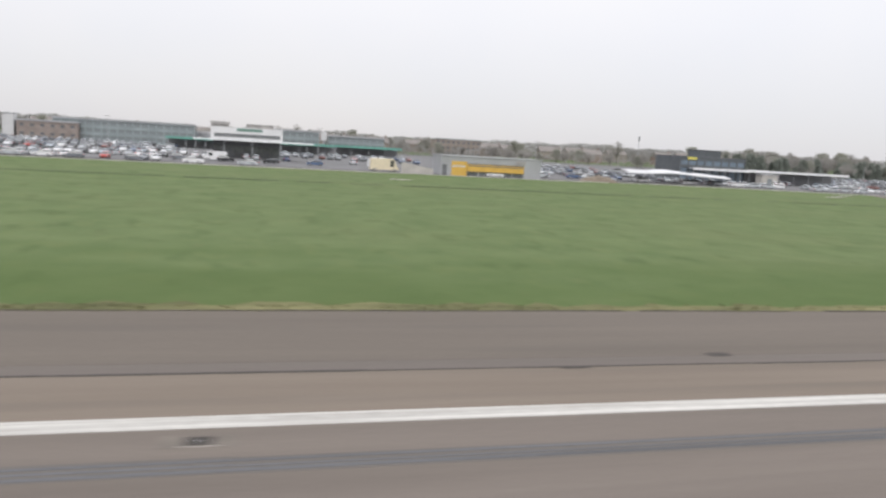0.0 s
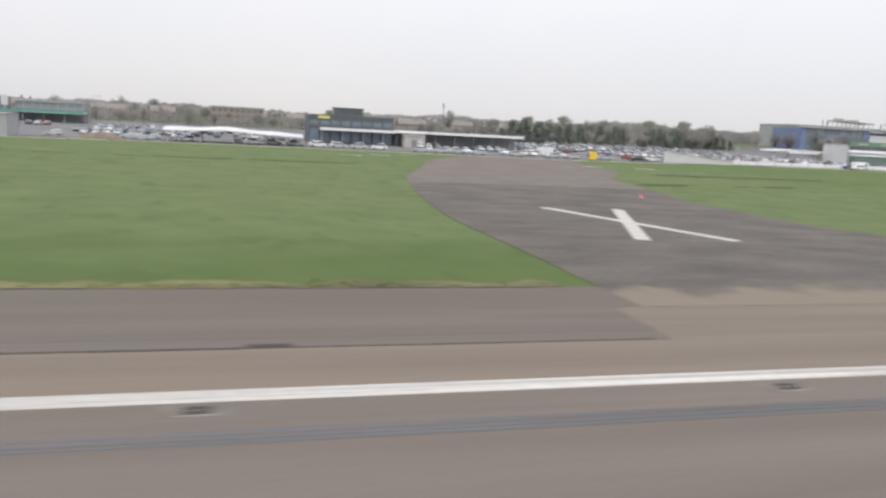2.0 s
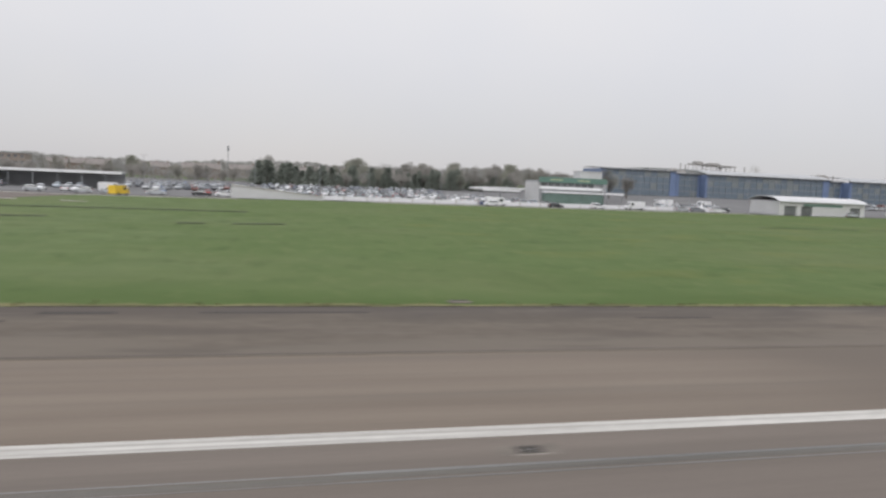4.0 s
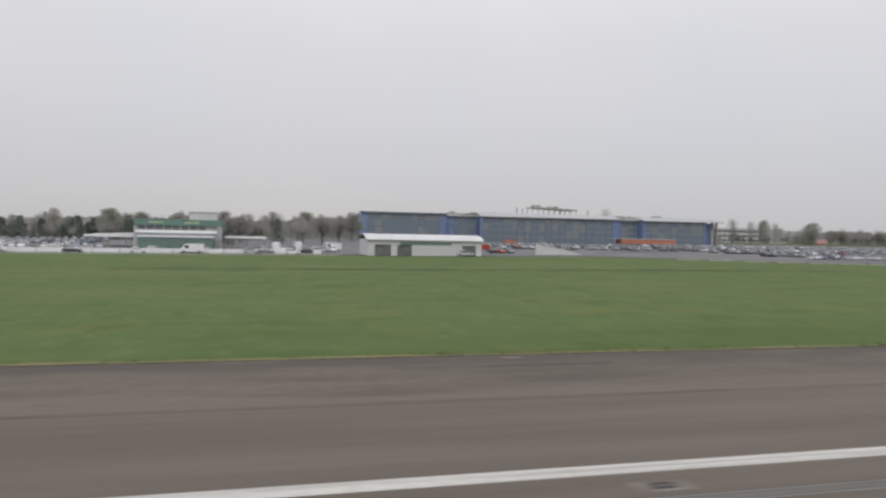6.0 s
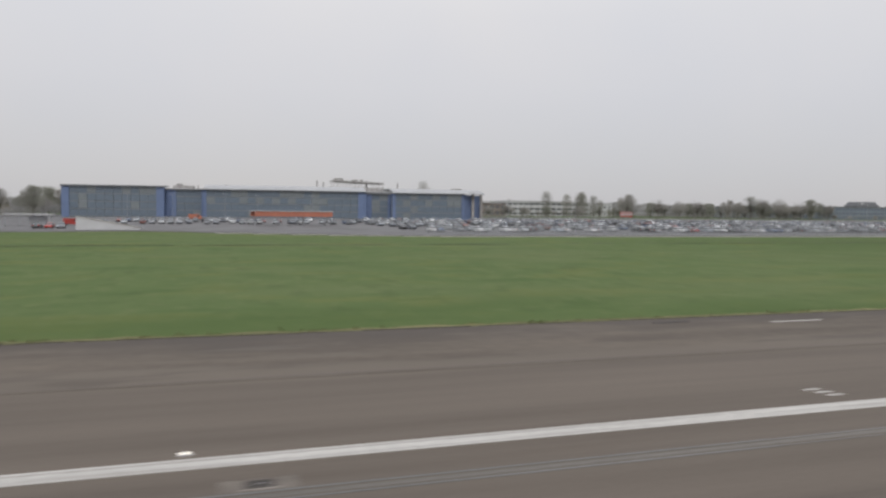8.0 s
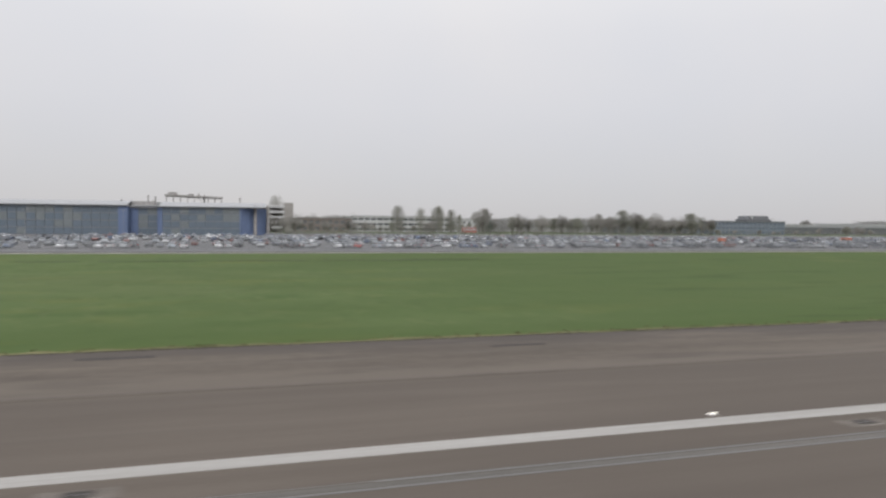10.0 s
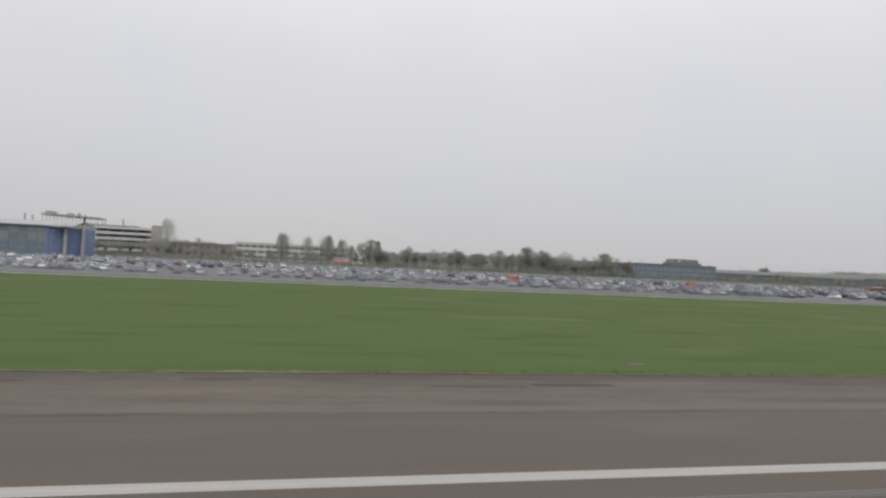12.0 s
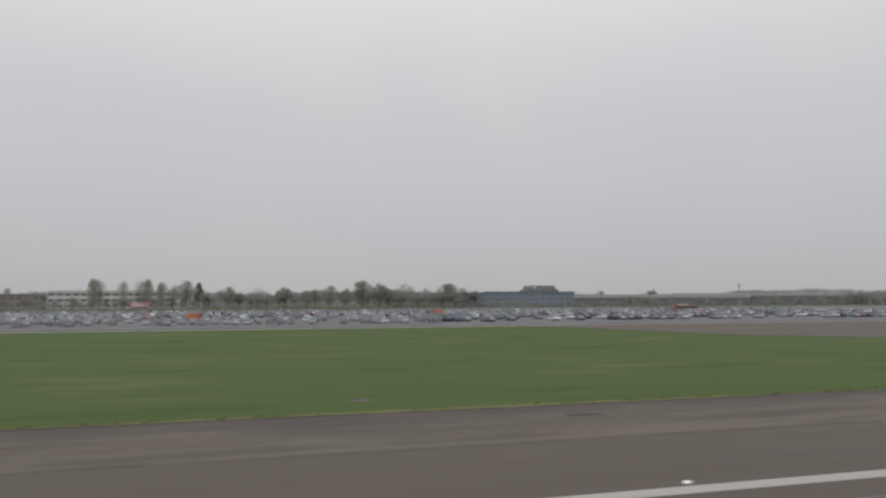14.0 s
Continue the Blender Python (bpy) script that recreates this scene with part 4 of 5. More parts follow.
def green_office():
    x0, x1, y = 327.7, 350.7, 224.0
    w, d, z = x1 - x0, 12.0, gh(338, 224)
    t = thing("rental_office", at(x0, y, z), "green and white rental office with a pale roof box", "office building")
    part("wall", Geo().box(0, w, 0.4, d, -0.5, 7.2), M_GREYCL, t)
    part("fascia", Geo().box(-0.3, w + 0.2, -0.25, 0.38, 6.6, 8.3), M_GREEN, t, "green upper fascia")
    part("white_band", Geo().box(0, w, -0.1, 0.39, 4.5, 5.3), M_FASCIA, t, "white band between storeys")
    part("green_glazing", Geo().box(1.0, w - 2, -2.4, 0.38, -0.4, 3.3), M_GREENGL, t, "green-tinted glazed front")
    part("green_band", Geo().box(0.8, w - 1.8, -2.7, 0.37, 3.3, 3.8), M_FASCIA, t, "white porch edge")
    for i in range(8):
        part("window", Geo().box(0.6 + i * 2.3, 2.6 + i * 2.3, 0.28, 0.39, 5.32, 6.58), M_WINDOW, t)
    part("end_wall", Geo().box(w - 1.2, w, -0.3, 0.36, -0.4, 6.58), M_GREYCL, t, "pale end pier")
    part("roof_box", Geo().box(14.2, 21.6, 0.8, 6.5, 7.2, 10.5).box(14.0, 21.8, 0.6, 6.7, 10.5, 10.7), M_WHITE, t, "pale grey roof box")
    part("side_wall", Geo().box(-0.4, -0.02, 0.42, 12.0, -0.4, 6.58), M_WHITE, t, "white rendered side wall")
    part("pillar", Geo().box(w - 1.6, w - 1.25, -2.4, -0.32, -0.4, 4.4), M_GREYCL, t, "pale porch pillar")
    for xa in (3.5, 13.0):
        part("sign", bars(Geo(), xa, xa + 4.2, 7.3, 7.7, 6, -0.25), M_PALEYEL, t, "pale yellow lettering bars")


green_office()
long_canopy(312.6, 325.6, 236.0, 7.0, 3.6, "white low canopy beside the green office", False)
long_canopy(351.5, 363.5, 236.0, 7.0, 3.5, "white low canopy with a raised end", False)
t = thing("curved_canopy", at(313.0, 246, gh(320, 246)), "white curved forecourt canopy on posts", "canopy")
gg = Geo()
prof = [(i / 12 * 34, 3.2 + 1.1 * math.sin(math.pi * (0.15 + 0.75 * i / 12)) - 0.03 * i) for i in range(13)]
gg.prism(prof + [(x, z - 0.45) for x, z in prof[::-1]], 0, 7)
part("roof", gg, M_FASCIA, t)
for i in range(5):
    part("post", Geo().tube((2 + i * 7.4, 1, -0.4), (2 + i * 7.4, 1, 3.15), 0.13, 0.13, 8), M_STEEL, t)


def white_depot():
    x0, w, d, y = 386.6, 32.2, 14.0, 186.0
    z = gh(401, 186)
    t = thing("white_depot", at(x0, y, z), "long low white depot with a barrel roof and dark openings", "depot", size=0.93)
    gg = Geo().box(0, w, 0.45, d, -0.5, 4.4)
    edges = [(0.0, 2.0), (6.5, 8.2), (12.3, 14.2), (14.2, 24.0), (24.0, 26.6), (30.6, w)]
    for a, b in edges:
        gg.box(a, b, 0, 0.445, -0.5, 3.0)
    gg.box(0, w, 0, 0.445, 3.0, 4.4)
    part("wall", gg, M_WHITE, t)
    for a, b in ((2.05, 6.45), (8.25, 12.25), (26.65, 30.55)):
        part("opening", Geo().box(a, b, 0.36, 0.42, -0.3, 2.98), M_WINDOW, t, "dark garage opening")
    part("sign", Geo().box(9.0, 23.5, -0.12, -0.004, 3.05, 3.75), M_GREEN, t, "green fascia sign")
    pr = [(-0.6 + (d + 1.2) * i / 10, 4.4 + 1.5 * math.sin(math.pi * i / 10) ** 0.6) for i in range(11)]
    part("roof", Geo().prism_x(pr + [(b, c - 0.2) for b, c in pr[::-1]], -0.5, w + 0.5), M_WHITE_R, t, "white barrel roof")


white_depot()
t = thing("guard_shelter", at(415, 226, gh(430, 226)), "small gate shelter with a flat white roof", "shelter")
part("roof", Geo().box(0, 12, -0.3, 4.5, 3.0, 3.3), M_WHITE_R, t)
for x in (0.4, 4.0, 8.0, 11.4):
    part("post", Geo().box(x, x + 0.2, 0.1, 0.3, -0.4, 3.0), M_STEEL, t)
part("cabin", Geo().box(6.0, 10, 1.2, 4.0, -0.4, 2.6), M_GREYCL, t)


def terminal_offices():
    """The long blue-and-glass office building: three wings joined by recessed links."""
    y, z = 349.6, gh(500, 346) - 0.3
    t = thing("glass_office_building", at(410.6, y, z, 0, 0, -5.0), "long glazed office building with blue panels and a pale curved roof", "office building")
    H = 12.1

    def wing(x0, x1, yf, floors, blue_l, blue_r, h, d=26.0):
        w = x1 - x0
        part("core", Geo().box(x0, x1, yf + 0.4, yf + d, -0.8, h), M_GREYD, t)
        fh = h / floors
        gl = w - blue_l - blue_r
        bays = max(2, round(gl / 3.4))
        bw = gl / bays
        pane = Geo().box(0.06, bw - 0.06, 0, 0.08, 0.45, fh - 0.06).mesh("pane", M_GLASS)
        pale = Geo().box(0.06, bw - 0.06, 0, 0.08, 0.45, fh - 0.06).mesh("pane", M_GLASS_L)
        for f in range(floors):
            for b in range(bays):
                part("pane", pale if rng.random() < (0.4 if f == floors - 1 else 0.12) else pane, M_GLASS, t, at=pose(x0 + blue_l + b * bw, yf + 0.2, f * fh))
        mull = Geo()
        for b in range(bays + 1):
            mull.box(x0 + blue_l + b * bw - 0.05, x0 + blue_l + b * bw + 0.05, yf, yf + 0.39, -0.5, h - 0.02)
        for f in range(floors + 1):
            mull.box(x0 + blue_l, x0 + w - blue_r, yf + 0.1, yf + 0.38, max(f * fh - 0.05, -0.5), min(f * fh + 0.4, h - 0.03))
        part("mullions", mull, M_FRAME, t)
        for a, b in ((x0, x0 + blue_l), (x0 + w - blue_r, x0 + w)):
            n = max(1, round((b - a) / 2.6))
            for i in range(n):
                part("blue_panel", Geo().box(a + (b - a) * i / n + 0.03, a + (b - a) * (i + 1) / n - 0.03, yf - 0.2, yf + 0.38, -0.5, h - 0.04), M_BLUE, t)
        for a in (x0 - 0.12, x1 + 0.02):
            part("blue_end_wall", Geo().box(a, a + 0.1, yf - 0.15, yf + d, -0.5, h - 0.04), M_BLUE, t)
        part("eave", Geo().box(x0 - 0.4, x1 + 0.4, yf - 0.9, yf + 0.5, h, h + 0.55), M_GREYD, t, "dark eaves band")

    wing(0, 40.5, 0, 4, 3.0, 3.0, H + 0.9)
    wing(40.9, 56.6, 5.0, 4, 4.2, 1.0, H)
    wing(57, 128, -0.5, 4, 1.2, 3.6, H)
    wing(128.4, 140, 5.0, 4, 3.0, 1.0, H - 0.6)
    wing(140.4, 174.0, -0.5, 4, 1.4, 0.8, H - 0.3)
    gg = Geo()
    corner = [(174.2, -0.6), (185, 9.5), (185, 25.5), (174.2, 25.5)]
    gg.v = [(a, b, -0.6) for a, b in corner] + [(a, b, H - 0.35) for a, b in corner]
    gg.f = [(4, 5, 6, 7), (0, 1, 5, 4), (1, 2, 6, 5), (2, 3, 7, 6), (3, 0, 4, 7)]
    part("blue_corner", gg, M_BLUE, t, "splayed blue panelled corner")
    for k in (0.42, 0.92):
        part("column", Geo().tube((174.2 + 10.8 * k + 0.9, 10.1 * k - 1.7, -0.6), (174.2 + 10.8 * k + 0.9, 10.1 * k - 1.7, H + 1.2), 0.7, 0.7, 12), M_CONC, t, "pale grey service column")

    def shell(x0, x1, yf, h, rise_):
        n = 14
        pr = [(yf - 1.2 + 26 * i / n, h + 0.56 + rise_ * math.sin(math.pi * 0.5 * min(1, i / n * 1.6))) for i in range(n + 1)]
        part("roof", Geo().prism_x(pr + [(a, b - 0.3) for a, b in pr[::-1]], x0, x1), M_SHELL, t, "pale grey curved roof shell")

    shell(0.5, 40, 1.5, H + 0.9, 0.6)
    shell(57, 128, -0.5, H, 2.2)
    shell(140.4, 184, -0.5, H - 0.3, 2.2)
    shell(41, 140.2, 5.5, H, 0.5)
    for q in ((126, 137, 12, 20, 0.5, 2.6), (43, 52, 12, 20, 0.6, 2.2), (44.5, 47, 12, 16, 2.2, 3.0)):
        part("roof_plant", Geo().box(q[0], q[1], q[2], q[3], H + q[4], H + q[5], 0.15, 0.15), M_PLANT, t, "brown-grey rooftop plant housing")
    for x, zz in ((8, 1.4), (54, 2.4), (66, 3.0), (124, 3.2), (137, 3.0)):
        part("flue", Geo().tube((x, 9, H), (x, 9, H + zz), 0.3, 0.25, 8), M_PLANT, t)


terminal_offices()


def rear_terminal():
    """A taller hall behind the glazed offices, of which the roof gantry and ducts show over their roof."""
    x0, y = 508.0, 474.0
    t = thing("terminal_hall", at(x0, y, gh(550, y)), "grey hall behind the glazed offices with a rooftop plant gantry", "hall")
    w, h = 92.0, 16.2
    gg = Geo().box(0, w, 0.4, 40, -0.6, h)
    holes, ww, wh = wall_frame(gg, w, h, 18, 4, 0.8, 0.5, 0.0, 0.395)
    part("wall", gg, M_GREYCL, t)
    windows(holes, ww, wh, 0.2, M_WINDOW, M_FRAME, t, sub=False)
    part("roof", Geo().box(-0.3, w + 0.3, -0.3, 40.3, h, h + 0.5), M_SHELL, t)
    z = h + 0.5
    for i in range(9):
        for yy in (4, 14):
            part("gantry_post", Geo().box(40 + i * 4.0, 40.3 + i * 4.0, yy, yy + 0.3, z, z + 4.3 - 0.12 * i), M_PLANT, t)
    for yy in (4, 14):
        part("gantry_rail", Geo().prism([(39.2, z + 4.2), (73, z + 3.2), (73, z + 3.9), (39.2, z + 5.1)], yy - 0.1, yy + 0.5), M_PLANT, t, "long brown duct along the gantry")
    part("gantry_deck", Geo().prism([(40, z + 3.9), (72, z + 2.9), (72, z + 3.1), (40, z + 4.1)], 4.5, 13.9), M_PLANT, t)
    for a, b, h0, h1 in ((41, 46.5, 5.0, 6.3), (52.5, 56.0, 4.4, 5.6), (58, 59.4, 4.2, 5.8)):
        part("fan_housing", Geo().box(a, b, 5, 11, z + h0 - 1.2, z + h1, 0.2, 0.2), M_PLANT, t, "brown-grey fan housing")
    for x, hh in ((30, 4.4), (34, 3.8), (62, 5.2), (83, 4.0)):
        part("flue", Geo().tube((x, 8, z), (x, 8, z + hh), 0.5, 0.45, 8), M_PLANT, t)


rear_terminal()


def deck_car_park(x0, x1, y, d, decks, fh, label):
    z = gh((x0 + x1) / 2, y)
    w = x1 - x0
    t = thing("multi_storey_car_park", at(x0, y, z), label, "car park")
    for i in range(decks):
        part("deck", Geo().box(0, w, 0.4, d, i * fh + 2.0, i * fh + 2.4), M_CONC, t)
        part("parapet", Geo().box(-0.1, w + 0.1, 0, 0.395, i * fh + 2.0, i * fh + 3.3), M_WHITE, t, "pale parapet band")
    for i in range(int(w / 7) + 1):
        part("column", Geo().box(min(i * 7, w - 0.5), min(i * 7 + 0.5, w), 0.5, 1.0, -0.5, decks * fh), M_CONC, t)
    # pale wall added close behind the front, standing in for haze in the gaps
    part("back_wall", Geo().box(0, w, 9, 9.4, -0.5, decks * fh - 0.8), M_CONC, t)
    part("stair_tower", Geo().box(w + 0.2, w + 5, 0.5, 6, -0.5, decks * fh + 2.0), M_CONC, t)


deck_car_park(584.0, 612.5, 430, 26, 5, 2.9, "multi-storey car park with pale parapet bands")
block("brick_workshop", "low red-brown brick workshop behind the trees", 621, 655, 450, 16, 7.6, 2, 9, M_REDBRICK, "workshop", roof=M_TILE)
block("long_office", "long grey office block with ribbon windows and a white roof edge", 657, 722, 462, 18, 9.6, 3, 16, M_WHITE, "office building", wf=0.86, hf=0.45, roof=M_WHITE_R)
block("white_annex", "plain white annex at the end of the office block", 723, 741, 463, 14, 8.6, 2, 5, M_WHITE, "annex", wf=0.4, hf=0.3, roof=M_WHITE_R)
block("grey_offices", "low grey office range behind bare trees", 845, 918, 466, 20, 8.6, 3, 18, M_GREYD, "office building", wf=0.6, hf=0.45, roof=M_GREYD)


def dark_office():
    t = block("blue_grey_office", "blue-grey office block with a square penthouse", 904.5, 965.5, 435, 22, 8.9, 3, 18, mat("blue_grey_cladding", (0.19, 0.215, 0.25), 0.5, var=0.12, scale=0.3), "office building", wf=0.75, hf=0.5, roof=M_GREYD, glass=M_GLASS)
    part("penthouse", Geo().box(29.5, 51.0, 2, 14, 8.9, 11.0).box(31.0, 49.5, 2.5, 13.5, 11.0, 13.4, 0.8, 0.4), M_GREYD, t, "dark stepped penthouse")
    part("penthouse_window", Geo().box(33.7, 35.7, 2.4, 2.495, 11.6, 12.8), M_WHITE, t, "white square sign")


dark_office()
for x0, x1, y, h in ((985, 1150, 500, 6.0), (1120, 1330, 560, 8.0)):
    t = thing("storage_hangar", at(x0, y, gh(x0, y)), "long low hangar with a pale ridged roof", "hangar", "far hangars")
    w = x1 - x0
    part("wall", Geo().box(0, w, 0.2, 40, -0.5, h), M_GREYD, t)
    part("parapet", Geo().box(-0.3, w + 0.3, -0.3, 0.19, h - 0.2, h + 2.0), M_GREYCL, t)
    part("coping", Geo().box(-0.4, w + 0.4, -0.4, 0.3, h + 2.0, h + 2.4), M_WHITE_R, t, "pale roof edge")
    part("roof", Geo().prism_x([(0.31, h + 0.1), (20, h + 1.6), (40.5, h), (20, h)], -0.3, w + 0.3), M_GREYCL, t)
    for i in range(int(w / 14)):
        part("door", Geo().box(i * 14 + 3, i * 14 + 10, 0.05, 0.19, 0, h - 1.2), M_GREYD, t)

t = thing("roadside_billboard", at(706.8, 396, gh(711, 396)), "red and white roadside billboard on posts", "billboard")
part("panel", Geo().box(0, 8.4, 0, 0.3, 1.0, 4.0), M_RED, t)
part("white_stripe", Geo().box(0.2, 8.2, -0.06, -0.004, 2.2, 2.9), M_WHITE, t, "white stripe of unreadable lettering")
part("white_stripe", Geo().box(0.2, 8.2, -0.06, -0.004, 3.5, 3.8), M_WHITE, t)
for x in (0.8, 7.4):
    part("post", Geo().box(x, x + 0.25, 0.31, 0.55, -0.5, 3.8), M_STEEL, t)


# terraced houses and flats beyond the road
def house(m, w, d, h, label):
    t = thing("house", m, label, "house", "houses beyond the road")
    gg = Geo().box(-w / 2, w / 2, 0.3, d, -0.5, h)
    holes, ww, wh = wall_frame(gg, w, h, 3, 2, 0.5, 0.5, 0.0, 0.295, x0=-w / 2)
    gg.box(-w / 2, w / 2, 0, 0.295, -0.5, 0)
    part("wall", gg, M_BRICK, t)
    windows(holes, ww, wh, 0.16, M_WINDOW, M_WHITE, t, sub=False)
    rf = part("roof", Geo().prism_x([(-0.4, h - 0.1), (d / 2, h + d * 0.36), (d + 0.4, h - 0.1)], -w / 2 - 0.2, w / 2 + 0.2), M_TILE, t)
    part("chimney", Geo().box(w / 2 - 1.4, w / 2 - 0.6, d / 2 - 0.4, d / 2 + 0.4, h + d * 0.2, h + d * 0.36 + 1.2), M_BRICK, rf)
    return t


HOUSES = [house(at(-150, 470, gh(-150, 470)), 13, 9, 5.4, "two-storey brick house with a pitched tile roof"),
          house(at(-118, 500, gh(-118, 500)), 17, 9, 5.8, "wide brick house pair with a pitched roof")]
for i in range(26):
    x, y = -95 + i * 17.5 + rng.uniform(-5, 5), rng.uniform(430, 560)
    if not (95 < x < 140 and y < 450):
        copy_thing(HOUSES[i % 2], at(x, y, gh(x, y), 0, 0, rng.choice((-8, 0, 5, 12, 90))))
block("flats", "three-storey brick block of flats with a flat roof", 103, 130, 420, 12, 9.4, 3, 9, M_REDBRICK, "flats", wf=0.5, hf=0.45, roof=M_GREYCL)
block("brick_hall", "brown brick hall behind the rental car park", -88, -66, 330, 14, 6.6, 2, 6, M_REDBRICK, "hall", wf=0.4, hf=0.35)
t = thing("white_stair_tower", at(-93, 330, gh(-90, 330)), "slim white stair tower beside the brick hall", "tower")
part("wall", Geo().box(0, 4, 0, 5, -0.5, 9.0), M_WHITE, t)
part("roof", Geo().box(-0.2, 4.2, -0.2, 5.2, 9.0, 9.3), M_GREYCL, t)
for x0, x1, y, h in ((-60, -35, 345, 5.2), (-28, -6, 352, 5.5)):
    block("pale_shed", "pale low trading shed behind the rental forecourts", x0, x1, y, 14, h, 1, 6, M_GREYCL, "shed", "trading sheds", wf=0.6, hf=0.3, roof=M_WHITE_R)


# ---- lamp posts and masts ----
def lamp_post(m, h):
    t = thing("street_lamp", m, "slim grey steel car park lamp post", "street lamp", "car park lamps")
    part("pole", Geo().tube((0, 0, -0.3), (0, 0, h), 0.10, 0.05, 8), M_STEEL, t)
    part("arm", Geo().box(-0.7, 0.7, -0.03, 0.03, h - 0.06, h), M_STEEL, t)
    for s in (-1, 1):
        part("lantern", Geo().box(s * 0.7 - 0.3, s * 0.7 + 0.3, -0.13, 0.13, h - 0.02, h + 0.12, 0.08, 0.04), M_KERB, t)
    return t


lp = lamp_post(at(474.7, 300, gh(474, 300)), 9.8)
for x, y in ((507.4, 300), (440, 300), (540, 298), (592.5, 300), (625, 300), (658, 290), (700, 295), (742, 290), (785, 292), (830, 295), (880, 295), (930, 300), (560, 335), (610, 340), (490, 340), (455, 335),
             (285, 300), (305, 262), (330, 275), (262, 262), (240, 230), (372, 240), (395, 245), (20, 225), (84, 215), (208, 240), (-40, 240)):
    copy_thing(lp, at(x, y, gh(x, y), 0, 0, rng.uniform(-20, 20)))
for x, y, h, lab in ((227.9, 415, 18.0, "thin tall telecom mast with a small head"), (1030.5, 359, 13.8, "distant thin mast with a small head")):
    t = thing("telecom_mast", at(x, y, gh(x, y)), lab, "mast", "masts")
    part("pole", Geo().tube((0, 0, -0.5), (0, 0, h), 0.25, 0.12, 8), M_STEEL, t)
    part("antenna_head", Geo().tube((0, 0, h - 2.6), (0, 0, h), 0.5, 0.5, 8), M_STEEL, t)


# ---- vehicles ----
def wheels(t, xs_, r, half, name="wheel"):
    tyre = Geo().tube((0, -0.11, 0), (0, 0.11, 0), r, r, 12).mesh("wheel", M_TYRE)
    rim = Geo().tube((0, -0.118, 0), (0, 0.118, 0), r * 0.62, r * 0.62, 10).mesh("rim", M_RIM)
    for x in xs_:
        for s in (-1, 1):
            wl = part(name, tyre, M_TYRE, t, at=pose(x, s * half, r))
            part("rim", rim, M_RIM, wl)


def cabin(x0, x1, x2, x3, z0, z1, hw, tw):
    """Glasshouse: bottom from x0 to x3, top from x1 to x2."""
    gg = Geo()
    gg.v = [(x0, -hw, z0), (x3, -hw, z0), (x3, hw, z0), (x0, hw, z0), (x1, -tw, z1), (x2, -tw, z1), (x2, tw, z1), (x1, tw, z1)]
    gg.f = [(3, 2, 1, 0), (4, 5, 6, 7), (0, 1, 5, 4), (1, 2, 6, 5), (2, 3, 7, 6), (3, 0, 4, 7)]
    return gg


HATCH = [(-1.98, 0.26), (1.95, 0.26), (2.08, 0.5), (2.03, 0.7), (1.85, 0.82), (0.95, 0.95), (-1.78, 0.99), (-2.0, 0.93), (-2.06, 0.55)]
SALOON = [(-2.2, 0.26), (2.15, 0.26), (2.28, 0.5), (2.22, 0.7), (2.05, 0.80), (0.95, 0.92), (-1.45, 0.96), (-2.15, 0.92), (-2.28, 0.6)]


def car(m, kind, paint, colour, group="parked cars"):
    t = thing("car", m, "parked %s %s on the car park asphalt" % (colour, kind), "car", group)
    sal = kind == "saloon car"
    prof = SALOON if sal else HATCH
    part("body", Geo().prism(prof, -0.86, 0.86), paint, t)
    c = (-1.75, -1.15, 0.2, 0.98) if sal else (-1.92, -1.55, 0.2, 0.98)
    part("glasshouse", cabin(c[0], c[1], c[2], c[3], 0.93, 1.40, 0.80, 0.62), M_CARGLASS, t)
    part("roof", cabin(c[1] - 0.03, c[1] + 0.06, c[2] - 0.05, c[2] + 0.04, 1.395, 1.47, 0.64, 0.56), paint, t)
    wheels(t, (-1.28, 1.28), 0.31, 0.78)
    for s in (-1, 1):
        part("headlight", Geo().box(1.9, 2.1, s * 0.62 - 0.17, s * 0.62 + 0.17, 0.58, 0.72), M_LAMP, t)
        part("tail_light", Geo().box(-2.27 if sal else -2.09, -1.98, s * 0.7 - 0.1, s * 0.7 + 0.1, 0.66, 0.9), M_TAIL, t)
    return t


def van(m, paint, label, L=5.4, H=2.3, group="parked vans"):
    t = thing("van", m, label, "van", group)
    hl = L / 2
    prof = [(-hl, 0.35), (hl - 0.05, 0.35), (hl, 0.9), (hl - 0.35, 1.1), (hl - 1.15, H - 0.15), (hl - 1.4, H), (-hl + 0.05, H), (-hl, H - 0.2)]
    part("body", Geo().prism(prof, -0.95, 0.95), paint, t)
    gg = Geo()
    gg.v = [(hl - 0.40, -0.8, 1.16), (hl - 0.40, 0.8, 1.16), (hl - 1.10, 0.75, H - 0.22), (hl - 1.10, -0.75, H - 0.22)]
    gg.v += [(x + 0.03, y, z + 0.02) for x, y, z in gg.v]
    gg.f = [(0, 1, 2, 3), (7, 6, 5, 4), (0, 4, 5, 1), (1, 5, 6, 2), (2, 6, 7, 3), (3, 7, 4, 0)]
    part("windscreen", gg, M_CARGLASS, t)
    for s in (-1, 1):
        part("side_window", Geo().box(hl - 2.1, hl - 1.2, s * 0.955 - 0.01, s * 0.955 + 0.01, 1.2, H - 0.35), M_CARGLASS, t)
        part("headlight", Geo().box(hl - 0.25, hl + 0.02, s * 0.7 - 0.15, s * 0.7 + 0.15, 0.75, 0.95), M_LAMP, t)
    wheels(t, (-hl + 1.0, hl - 0.95), 0.34, 0.87)
    return t


